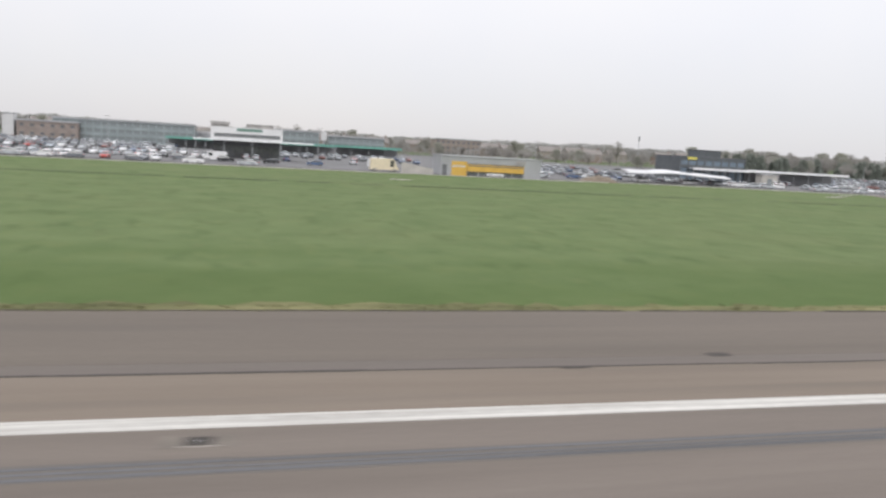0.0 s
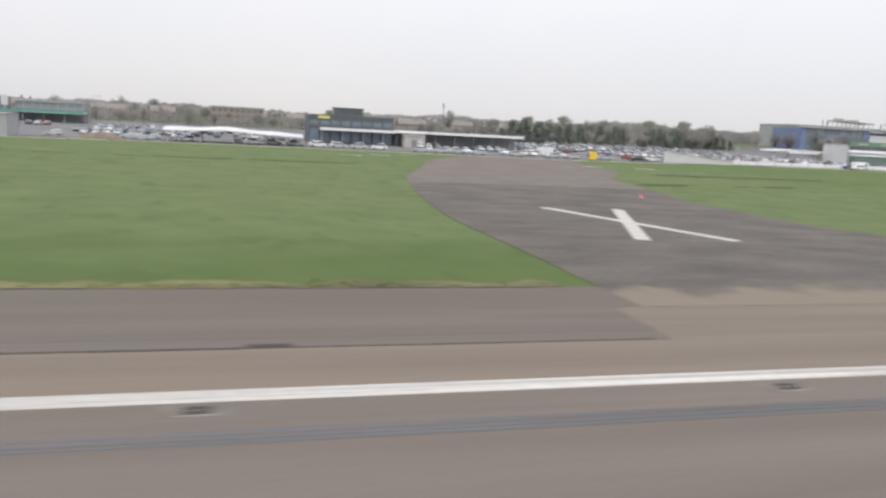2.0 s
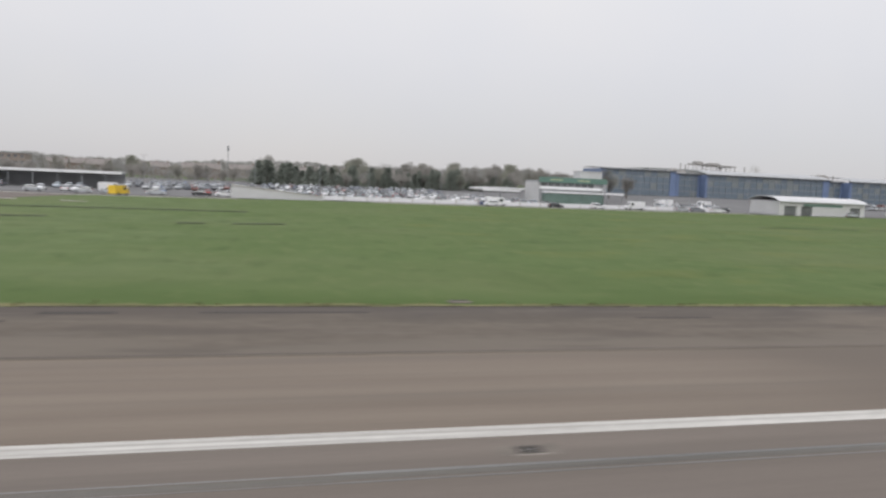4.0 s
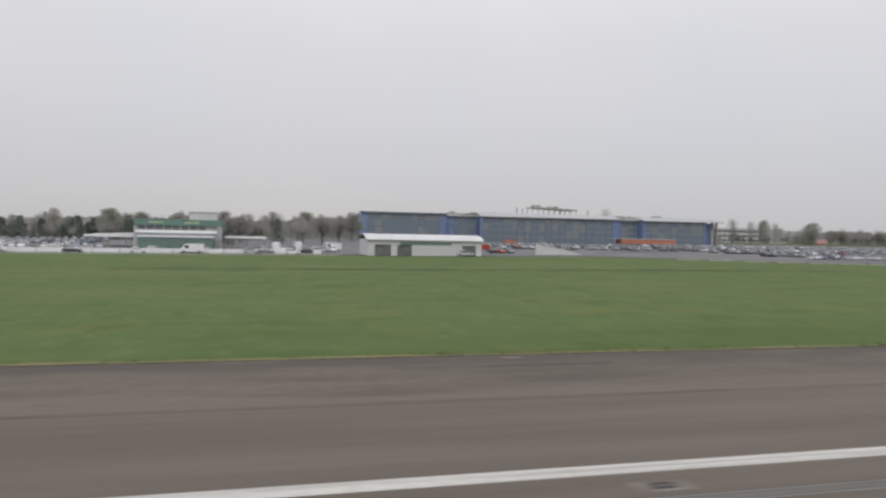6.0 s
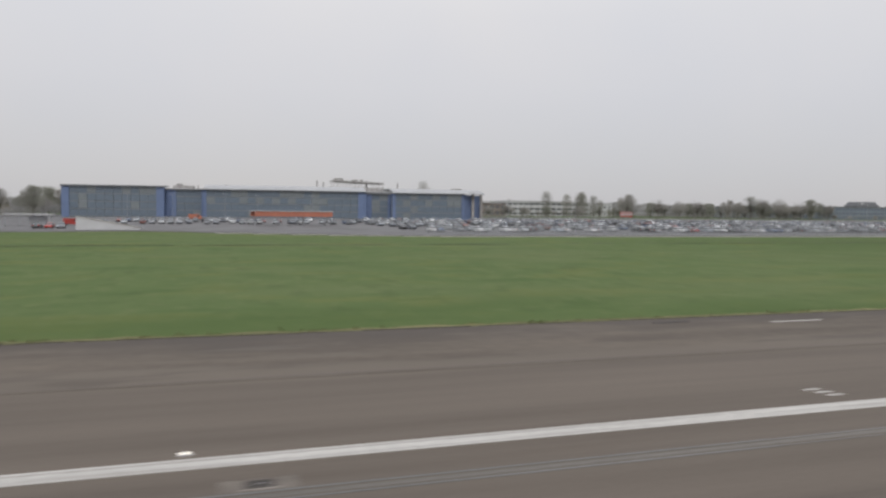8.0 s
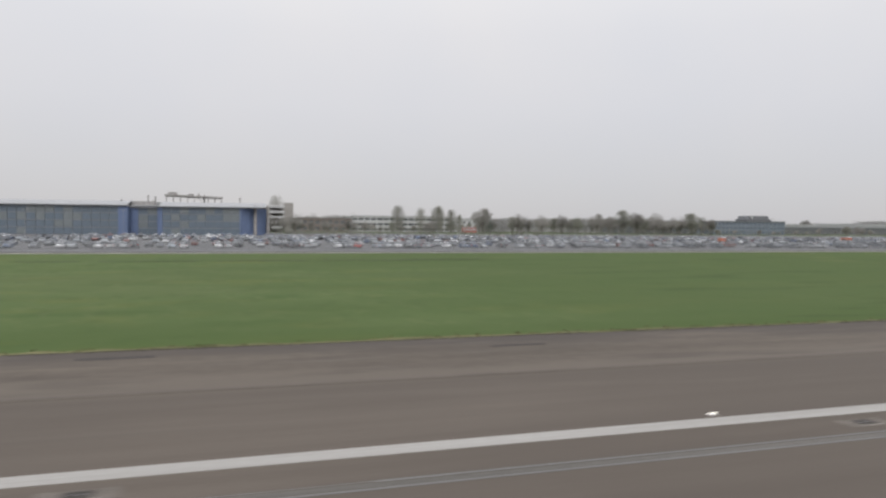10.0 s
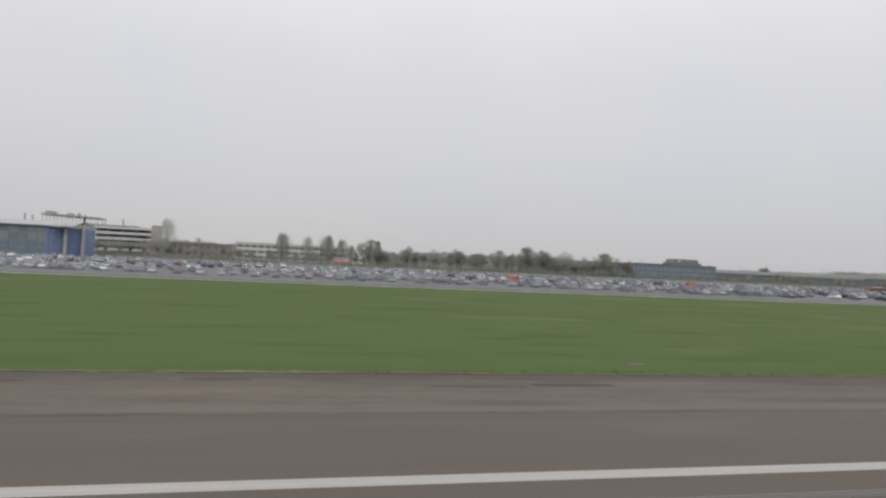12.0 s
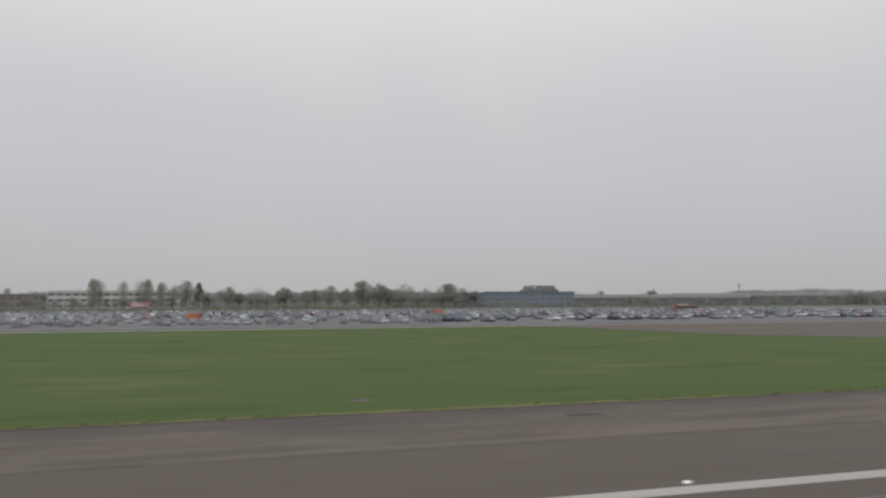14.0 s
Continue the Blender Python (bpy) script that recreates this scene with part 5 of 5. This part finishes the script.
def coach(m, paint, label, L=12.0, H=3.2):
    t = thing("coach", m, label, "coach", "parked coaches")
    hl = L / 2
    part("body", Geo().prism([(-hl, 0.35), (hl - 0.05, 0.35), (hl + 0.02, 1.2), (hl - 0.25, H - 0.1), (hl - 0.5, H), (-hl + 0.1, H), (-hl, H - 0.2)], -1.25, 1.25), paint, t)
    for s in (-1, 1):
        for i in range(7):
            part("side_window", Geo().box(-hl + 0.4 + i * 1.58, -hl + 1.9 + i * 1.58, s * 1.255 - 0.012, s * 1.255 + 0.012, 1.35, 2.45), M_CARGLASS, t)
    part("windscreen", Geo().box(hl - 0.02, hl + 0.06, -1.1, 1.1, 1.2, 2.5, 0.0, 0.05), M_CARGLASS, t)
    part("roof_pod", Geo().box(-2.5, 1.5, -0.9, 0.9, H, H + 0.25, 0.15, 0.1), M_WHITE, t, "white roof pod")
    wheels(t, (-hl + 2.6, hl - 2.4), 0.48, 1.14)
    return t


def paint(name, c):
    return mat(name, c, 0.3, var=0.06, scale=1.0, bump=0.0, spec=0.6)


P_WHITE, P_SILVER, P_GREY = paint("white_paint", (0.72, 0.72, 0.73)), paint("silver_paint", (0.42, 0.44, 0.46)), paint("grey_paint", (0.16, 0.17, 0.19))
P_BLACK, P_BLUE, P_RED = paint("black_paint", (0.025, 0.025, 0.03)), paint("blue_paint", (0.07, 0.11, 0.20)), paint("red_paint", (0.36, 0.04, 0.03))
P_LBLUE, P_YELLOW, P_CREAM = paint("pale_blue_paint", (0.40, 0.45, 0.50)), paint("yellow_paint", (0.72, 0.48, 0.04)), paint("cream_paint", (0.66, 0.58, 0.42))
PALETTE = [(P_WHITE, "white", 9), (P_SILVER, "silver", 8), (P_GREY, "dark grey", 4), (P_BLACK, "black", 3), (P_BLUE, "dark blue", 2), (P_RED, "red", 1), (P_LBLUE, "pale blue", 2)]
MADE = {}


def put_car(x, y, rz, kind=None, pick=None):
    if pick is None:
        pick = rng.choices(range(len(PALETTE)), [q[2] for q in PALETTE])[0]
    kind = kind or rng.choice(("hatchback car", "hatchback car", "saloon car"))
    y = sy(x, y)
    m = at(x, y, gh(x, y) + 0.05, 0, 0, rz)
    key = (kind, pick)
    if key in MADE:
        return copy_thing(MADE[key], m)
    MADE[key] = car(m, kind, PALETTE[pick][0], PALETTE[pick][1])
    return MADE[key]


def row(x0, x1, y, fill, step=2.7, along=False, jitter=0.3, avoid=()):
    x = x0
    while x < x1:
        if rng.random() < fill and not any(a < x < b for a, b in avoid):
            put_car(x + rng.uniform(-0.2, 0.2), y + rng.uniform(-jitter, jitter), (rng.choice((0, 180)) if along else rng.choice((90, -90))) + rng.uniform(-3, 3))
        x += step


# rental forecourts
row(-120, -20, 206, 0.85)
row(-110, -18, 216, 0.85)
row(-64, -18, 232, 0.75)
row(-58, -20, 243, 0.6)
row(-16, 36, 211, 0.55, 5.4, True)
row(-14, 30, 222, 0.35)
row(78, 100, 209.5, 0.7, 5.3, True)
row(78, 104, 220, 0.5)
row(106, 140, 213, 0.5)
row(128, 164, 208.5, 0.55, 5.4, True)
row(166, 232, 211, 0.6)
row(168, 206, 222, 0.5)
row(165, 235, 246, 0.45)
row(246, 322, 213.5, 0.75)
row(238, 322, 224, 0.7)
row(240, 318, 238, 0.6)
row(362, 384, 215, 0.75)
row(300, 372, 202.0, 0.25, 6.5, True, 0.6)
row(424, 440, 214, 0.4)
row(92, 234, 206.5, 0.6, 5.2, True, 0.5)
row(-60, 34, 201.5, 0.35, 6.0, True, 0.4)
row(246, 380, 208.0, 0.5, 5.6, True, 0.4)
row(300, 376, 199.0, 0.35, 6.2, True, 0.3)
put_car(60.0, 200.2, 180, "saloon car", 0)
put_car(412.0, 198.6, 0, "saloon car", 1)
van(at(209.8, 183.0, gh(210, 183) + 0.05, 0, 0, 62), P_YELLOW, "yellow recovery van parked on the forecourt", 5.0, 2.2)
wv = van(at(302.0, 190.5, gh(302, 190) + 0.05, 0, 0, 2), P_WHITE, "white panel van on the perimeter road", 5.6, 2.3)
for x, y, a in ((344.5, 203.4, 180), (366, 220, 80), (381, 219, 200), (372, 224, 95), (205, 213, 10), (34, 214, 5), (-8, 213, 185)):
    y = sy(x, y)
    copy_thing(wv, at(x, y, gh(x, y) + 0.05, 0, 0, a))
van(at(32.5, 184.5, gh(28, 184) + 0.05, 0, 0, 0), P_CREAM, "cream delivery lorry by the depot", 7.0, 3.1)
t = thing("site_hoarding", at(36.3, 181.5, gh(38, 181)), "pale leaning site hoarding beside the depot", "hoarding")
part("panel", Geo().prism([(0, -0.3), (8, -0.3), (8, 1.3), (0, 2.6)], 0, 0.2), M_KERB, t)
t = thing("orange_canopy", at(480.4, 229.0, gh(493, 229), 0, 0, 14), "long orange-red canopy with a pale roof edge over parked cars", "canopy")
part("fascia", Geo().box(0, 25, 0, 0.3, 2.9, 4.4), M_ORANGE, t, "orange-red fascia")
part("roof", Geo().box(-0.2, 25.2, -0.2, 4.0, 4.41, 4.65), M_WHITE_R, t, "pale flat roof")
part("back_fascia", Geo().box(0, 25, 3.5, 3.8, 2.9, 4.4), M_ORANGE, t)
for x in (0.6, 8.2, 15.8, 23.2):
    part("post", Geo().box(x, x + 0.22, 1.7, 1.92, -0.4, 4.4), M_STEEL, t)
van(at(431.5, 229, gh(431, 229) + 0.05, 0, 0, 20), P_RED, "small red van beside the gate shelter", 4.6, 2.0)
ov = van(at(463.8, 292, gh(463, 292) + 0.05, 0, 0, 10), M_ORANGE, "orange-red van in the staff car park", 5.0, 2.2)
for x, y in ((742.5, 221.5), (818.5, 241.5)):
    copy_thing(ov, at(x, y, gh(x, y) + 0.05, 0, 0, rng.uniform(0, 180)))
coach(at(938, 276, gh(938, 276) + 0.05, 0, 0, 0), paint("red_brown_paint", (0.30, 0.15, 0.12)), "low red-brown coach at the end of the car park", 11.0, 2.9)

# staff car park: nearest rows car by car, the rest as one mass
row(520, 660, 213, 0.6, 2.65)

t = thing("earth_bank", at(84.0, 181.0, gh(88, 181)), "brown bank of bare earth at the forecourt edge", "earth bank")
bank = Geo()
for i in range(13):
    for j in range(5):
        u, v = i / 12, j / 4
        bank.v.append((u * 12, v * 5, -0.2 + 1.9 * math.sin(math.pi * u) ** 0.8 * math.sin(math.pi * v) ** 0.7 * (1 + 0.15 * math.sin(i * 2.1 + j))))
bank.f = [(i * 5 + j, i * 5 + j + 1, i * 5 + j + 6, i * 5 + j + 5) for i in range(12) for j in range(4)]
part("mound", bank, mat("brown_earth", (0.17, 0.14, 0.11), 0.95, var=0.25, scale=0.8, fine=5), t, smooth=True)
crowd_b, crowd_g, crowd_w = Geo(), Geo(), Geo()
hb = Geo().prism(HATCH, -0.86, 0.86)
nb = len(hb.v)
hr = cabin(-1.58, -1.49, 0.15, 0.24, 1.395, 1.47, 0.64, 0.56)
hb.v += hr.v
hb.f += [tuple(nb + i for i in f) for f in hr.f]
NP = len(HATCH)
for side, (fr, bk) in ((0, (nb + 1, nb + 0)), (NP, (nb + 2, nb + 3))):
    hb.f += [(side + 5, fr, fr + 4), (side + 6, bk + 4, bk)]  # thin pillars from shoulder to roof
hg = cabin(-1.92, -1.55, 0.2, 0.98, 0.93, 1.40, 0.80, 0.62)
hw_ = Geo().box(-1.58, -0.98, -0.84, 0.84, 0, 0.5, 0.1, 0).box(0.98, 1.58, -0.84, 0.84, 0, 0.5, 0.1, 0)


def stamp(dst, src, x, y, z, a):
    c, s = math.cos(a), math.sin(a)
    n = len(dst.v)
    dst.v += [(x + vx * c - vy * s, y + vx * s + vy * c, z + vz) for vx, vy, vz in src.v]
    dst.f += [tuple(n + i for i in f) for f in src.f]


def crowd_row(x0, x1, y, fill):
    x = x0
    while x < x1:
        if rng.random() < fill:
            a = rng.choice((math.pi / 2, -math.pi / 2)) + rng.uniform(-0.05, 0.05)
            yy, z = y + rng.uniform(-0.3, 0.3), gh(x, y) + 0.05
            stamp(crowd_b, hb, x, yy, z, a)
            stamp(crowd_g, hg, x, yy, z, a)
            stamp(crowd_w, hw_, x, yy, z, a)
        x += 2.65


for y in (195.5, 207, 212.5, 229.5, 235, 248.5, 254, 265.5, 271, 283, 288.5, 300):
    crowd_row(520 if y < 240 else 470 if y < 285 else 530, 1010, y, 0.46)
for y in (230, 238, 250, 262, 276, 290):
    crowd_row(76, 134, y, 0.6)
    crowd_row(168 if y > 240 else 210, 240, y, 0.6)
for y in (252, 262, 275, 290, 304):
    crowd_row(-130, -24, y, 0.75)
    crowd_row(244, 308, y, 0.55)
for y in (250, 262, 276):
    crowd_row(10, 60, y, 0.6)
crowd_row(660, 830, 190, 0.5)
crowd_row(430, 470, 245, 0.6)
crowd_row(440, 472, 268, 0.7)
t = thing("parked_car_rows", at(0, 0, 0), "dense rows of assorted parked cars filling a large car park", "parked cars", kind="stuff")
part("car_bodies", crowd_b, M_CARS, t)
part("windows", crowd_g, M_CARGLASS, t)
part("wheels", crowd_w, M_TYRE, t)


# ---- trees ----
rng = random.Random(23)


def leaf_cloud(gg, c, r, n, size, squash=1.0, slim=1.0):
    for _ in range(n):
        while True:
            p = Vector((rng.uniform(-1, 1), rng.uniform(-1, 1), rng.uniform(-1, 1)))
            if 0.1 < p.length < 1:
                break
        p = Vector(c) + Vector((p.x * r, p.y * r, p.z * r * squash))
        u = Vector((rng.gauss(0, 1), rng.gauss(0, 1), rng.gauss(0, 1))) if slim == 1.0 else Vector((rng.gauss(0, 0.45), rng.gauss(0, 0.45), 1.0))
        u.normalize()
        w = u.orthogonal().normalized()
        s = size * rng.uniform(0.5, 1.3)
        gg.poly([p + u * s, p + w * s * 0.6 * slim, p - u * s * 0.9, p - w * s * 0.5 * slim])


def broad_tree(m, h, mat_, label):
    t = thing("tree", m, label, "tree", "broadleaf trees")
    trunk, crown = Geo(), Geo()
    trunk.tube((0, 0, -0.4), (0, 0, h * 0.3), h * 0.022 + 0.08, h * 0.016 + 0.05, 7)
    for i in range(13):
        a = i * 2.4 + rng.uniform(-0.4, 0.4)
        z0 = h * rng.uniform(0.15, 0.36)
        el = rng.uniform(0.15, 1.4)
        rr, z1 = h * 0.44 * math.cos(el) * rng.uniform(0.7, 1.1), h * (0.40 + 0.46 * math.sin(el) * rng.uniform(0.85, 1.1))
        e = (math.cos(a) * rr, math.sin(a) * rr, z1)
        trunk.tube((0, 0, z0), e, h * 0.011 + 0.03, 0.04, 5)
        leaf_cloud(crown, e, h * rng.uniform(0.12, 0.19), 170, 0.42, 0.85, 0.3)
        mid = (e[0] * 0.6, e[1] * 0.6, (z0 + z1) / 2)
        trunk.tube(mid, (mid[0] * 1.8 + rng.uniform(-1, 1), mid[1] * 1.8 + rng.uniform(-1, 1), mid[2] + h * 0.16), 0.07, 0.03, 4)
        leaf_cloud(crown, (mid[0] * 1.3, mid[1] * 1.3, mid[2] + h * 0.06), h * 0.15, 120, 0.42, 1.0, 0.3)
    leaf_cloud(crown, (0, 0, h * 0.45), h * 0.28, 420, 0.42, 0.9, 0.35)
    leaf_cloud(crown, (0, 0, h * 0.2), h * 0.22, 160, 0.42, 0.8, 0.35)
    part("trunk", trunk, M_BARK, t)
    part("crown", crown, mat_, t)
    return t


def conifer(m, h, label):
    t = thing("conifer_tree", m, label, "tree", "conifers")
    trunk, crown = Geo(), Geo()
    trunk.tube((0, 0, -0.4), (0, 0, h * 0.95), h * 0.02 + 0.05, 0.03, 7)
    for k in range(int(h * 2.2)):
        z = h * (0.08 + 0.9 * k / (h * 2.2))
        r = (h - z) * 0.36 + 0.35
        for i in range(7):
            a = i * 0.9 + k * 0.7 + rng.uniform(-0.3, 0.3)
            rr = r * rng.uniform(0.55, 1.1)
            leaf_cloud(crown, (math.cos(a) * rr * 0.7, math.sin(a) * rr * 0.7, z), 0.4 + rr * 0.25, 7, 0.42, 0.8)
    part("trunk", trunk, M_BARK, t)
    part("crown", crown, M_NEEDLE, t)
    return t


def poplar(m, h, label):
    t = thing("poplar_tree", m, label, "tree", "poplars")
    trunk, crown = Geo(), Geo()
    trunk.tube((0, 0, -0.4), (0, 0, h * 0.9), h * 0.02 + 0.05, 0.04, 7)
    for k in range(26):
        z = h * (0.10 + 0.86 * k / 26)
        r = h * 0.19 * math.sin(math.pi * (0.2 + 0.66 * k / 26)) + 0.2
        a = k * 2.1
        e = (math.cos(a) * r * 0.7, math.sin(a) * r * 0.7, z + h * 0.06)
        trunk.tube((0, 0, z - h * 0.05), e, 0.06, 0.02, 4)
        leaf_cloud(crown, e, r * 0.9, 170, 0.42, 1.4, 0.3)
    part("trunk", trunk, M_BARK, t)
    part("crown", crown, M_POPLAR, t)
    return t


B_LAB, G_LAB = "bare broadleaf tree with a rounded twiggy crown", "broadleaf tree just coming into pale leaf"
BT = [broad_tree(at(249.8, 484.8, gh(250, 484)), 16.0, M_TWIG, B_LAB), broad_tree(at(33.3, 584.6, gh(33, 584)), 15.5, M_TWIG, B_LAB),
      broad_tree(at(172, 480, gh(172, 480)), 12.0, M_BUD, G_LAB), broad_tree(at(380, 330, gh(380, 330)), 11.0, M_TWIG, B_LAB)]
BH = (16.0, 15.5, 12.0, 11.0)


def tree_at(x, y, h):
    i = rng.randrange(4)
    k = h / BH[i]
    copy_thing(BT[i], at(x, y, gh(x, y), 0, 0, rng.uniform(0, 360)) @ Matrix.Scale(k, 4))


for i in range(70):
    tree_at(-190 + i * 6.4 + rng.uniform(-4, 4), rng.uniform(372, 430), rng.uniform(5.5, 8.6))
for i in range(36):
    tree_at(-190 + i * 12.4 + rng.uniform(-4, 4), rng.uniform(450, 600), rng.uniform(8, 11.0))
for x, y, h in ((300, 470, 14), (340, 440, 13), (356, 290, 11.2), (379, 290, 10.6), (386.5, 292, 11.0), (392.5, 288, 10.2), (403.5, 330, 13.0), (352, 345, 11), (365, 352, 9.5), (400, 372, 9), (348, 262, 8), (18, 470, 12), (66, 500, 13)):
    tree_at(x, y, h)
for x, y, h in ((731, 427, 12.4), (753, 425, 10.0), (769, 424, 9.2), (783.5, 425, 9.6), (796, 428, 8.0), (808.5, 425, 10.4), (818, 427, 9.0), (827.3, 425, 12.4), (838, 426, 11.4), (852, 425, 11.2),
                (863, 424, 9.2), (872, 427, 9.6), (879.3, 425, 11.3), (888, 426, 9.4), (895, 425, 8.4)):
    tree_at(x, y, 1.28 * h)
for i in range(22):
    tree_at(738 + i * 7.4 + rng.uniform(-2.5, 2.5), rng.uniform(430, 445), rng.uniform(9.0, 11.5))
for i in range(9):
    tree_at(846 + i * 5.2 + rng.uniform(-2, 2), rng.uniform(415, 445), rng.uniform(6.5, 9.5))
for x, y, h in ((586, 418, 8), (592, 420, 9.5), (599, 417, 8.5), (604, 421, 10), (611, 419, 9), (617, 424, 11)):
    tree_at(x, y, h)
for i in range(23):
    tree_at(624 + i * 5 + rng.uniform(-2, 2), rng.uniform(425, 440), rng.uniform(4.5, 7.5))
for i in range(60):
    x = 900 + i * 7 + rng.uniform(-3, 3)
    tree_at(x, rng.uniform(398, 432), rng.uniform(2.6, 4.0) if x < 972 else rng.uniform(4.0, 7.0))
for i in range(12):
    tree_at(1060 + i * 30 + rng.uniform(-8, 8), rng.uniform(520, 620), rng.uniform(9, 15))
CN = [conifer(at(243, 342, gh(243, 342)), 10.5, "green conifer paled with painted haze in a dense belt"), conifer(at(247, 345, gh(247, 345)), 9.0, "green conifer paled with painted haze in a dense belt")]
for i in range(84):
    x = 240 + i * 1.5 + rng.uniform(-1.4, 1.4)
    h = (rng.uniform(5.2, 10.6) if x < 345 else rng.uniform(4.5, 8.0)) + (1.2 if 240 < x < 262 else 0.0)
    y, k, wide = rng.uniform(332, 362), h / (10.5, 9.0)[i % 2], rng.uniform(1.0, 1.75)
    if i % 5 == 3:
        tree_at(x, y, h * 1.05)
    else:
        copy_thing(CN[i % 2], at(x, y, gh(x, y), 0, 0, rng.uniform(0, 360)) @ Matrix.Diagonal((k * wide, k * wide, k, 1.0)))
for i in range(16):
    tree_at(292 + i * 7.8 + rng.uniform(-3, 3), rng.uniform(398, 440), rng.uniform(10.5, 14.5))
for i in range(12):
    if i < 9:
        tree_at(246 + i * 11.5 + rng.uniform(-3, 3), rng.uniform(372, 385), rng.uniform(9.0, 12.0))
for x, y, h in ((369.5, 290, 9.6), (352, 262, 8.5), (737.6, 438, 14.8)):
    copy_thing(CN[0], at(x, y, gh(x, y)) @ Matrix.Scale(h / 10.5, 4))
PP = [poplar(at(682.6, 447, gh(681, 447)), 15.4, "tall columnar poplar without full leaf"), poplar(at(614.5, 500, gh(614, 500)), 21.6, "tall columnar poplar without full leaf")]
for x, y, h in ((685.4, 449, 14.6), (697.4, 447, 14.0), (705.5, 447, 14.4), (709.7, 449, 15.2), (717.5, 447, 13.4), (723.5, 449, 10.5), (635, 470, 11)):
    i = rng.randrange(2)
    copy_thing(PP[i], at(x, y, gh(x, y), 0, 0, rng.uniform(0, 360)) @ Matrix.Scale(h / (15.4, 21.6)[i], 4))

# distant woods along the horizon
def twig_mass(n, x0, x1, size, seed):
    """Upright twigs filling the belt of woodland between two x."""
    r = np.random.default_rng(seed)
    x = r.uniform(x0, x1, n)
    yc = 610 + 45 * np.sin(x * 0.013) + 20 * np.sin(x * 0.041)
    h = np.interp(x, (-50, 50, 300, 500, 800, 900, 1080, 1250), (9.5, 11.0, 11.5, 12.0, 11.5, 9.5, 9.5, 13.0)) + np.sin(x * 0.031) + 0.7 * np.sin(x * 0.093 + 1) + 0.5 * np.sin(x * 0.27) + 0.35 * np.sin(x * 0.9)
    base = np.interp(x, (-4000, 200, 330, 450, 5000), (0.8, 0.8, 1.3, 2.1, 2.1)) * 2.7
    p = np.stack((x, yc + r.uniform(-8, 8, n), base + h * r.uniform(0, 1, n) ** 0.85), 1)
    u = np.stack((r.normal(0, 0.45, n), r.normal(0, 0.45, n), np.ones(n)), 1)
    u /= np.linalg.norm(u, axis=1)[:, None]
    a = r.uniform(0, 2 * math.pi, n)
    w = np.cross(u, np.stack((np.cos(a), np.sin(a), np.zeros(n)), 1))
    w /= np.linalg.norm(w, axis=1)[:, None] + 1e-6
    s = (size * r.uniform(0.5, 1.3, n))[:, None]
    return np.stack((p + u * s, p + w * s * 0.2, p - u * s, p - w * s * 0.2), 1).reshape(-1, 3)


co = np.concatenate((twig_mass(260000, -300, 1400, 0.95, 3), twig_mass(30000, -900, -300, 1.8, 4), twig_mass(40000, 1400, 2300, 1.8, 5)))
me = bpy.data.meshes.new("distant_woods")
n4 = len(co)
me.vertices.add(n4)
me.vertices.foreach_set("co", co.astype(np.float32).ravel())
me.loops.add(n4)
me.loops.foreach_set("vertex_index", np.arange(n4, dtype=np.int32))
me.polygons.add(n4 // 4)
me.polygons.foreach_set("loop_start", np.arange(0, n4, 4, dtype=np.int32))
me.materials.append(M_WOODS)
me.update(calc_edges=True)
ob = new("distant_woods", me)
ob.matrix_basis = Matrix.Scale(SCALE, 4)
tagged(ob, "far belt of bare woodland paled with painted haze along the horizon", "woods", kind="stuff")
scrub = Geo()
for x in np.arange(-260, 420, 1.1):
    x = float(x)
    y = 398 + 12 * math.sin(x * 0.05) if x < 235 else 366 + 5 * math.sin(x * 0.06)
    h = 5.0 + 1.0 * math.sin(x * 0.11) + 0.9 * math.sin(x * 0.37)
    for k in range(6):
        leaf_cloud(scrub, (x + rng.uniform(-1, 1), y + rng.uniform(-3, 3), gh(x, y) + h * (k + rng.random()) / 6), 1.0, 9, 0.7, 1.0, 0.35)
setting("undergrowth", scrub, M_WOODS, "bushy undergrowth paled with painted haze between houses and forecourts", "bushes", "stuff")
hedge = Geo()
for x in np.arange(430, 1010, 0.9):
    y = 352 if x < 640 else 338
    if 405 < x < 600:
        continue
    hh = 2.4 if x < 640 else 3.6 + 0.8 * math.sin(x * 0.13)
    for _ in range(6):
        leaf_cloud(hedge, (x, y + rng.uniform(-1, 1), gh(x, y) + rng.uniform(0.1, hh)), 0.8, 6, 0.55, 1.0, 0.4)
setting("boundary_hedge", hedge, M_BUD, "brown-green hedge along the back of the car park", "hedge", "stuff")
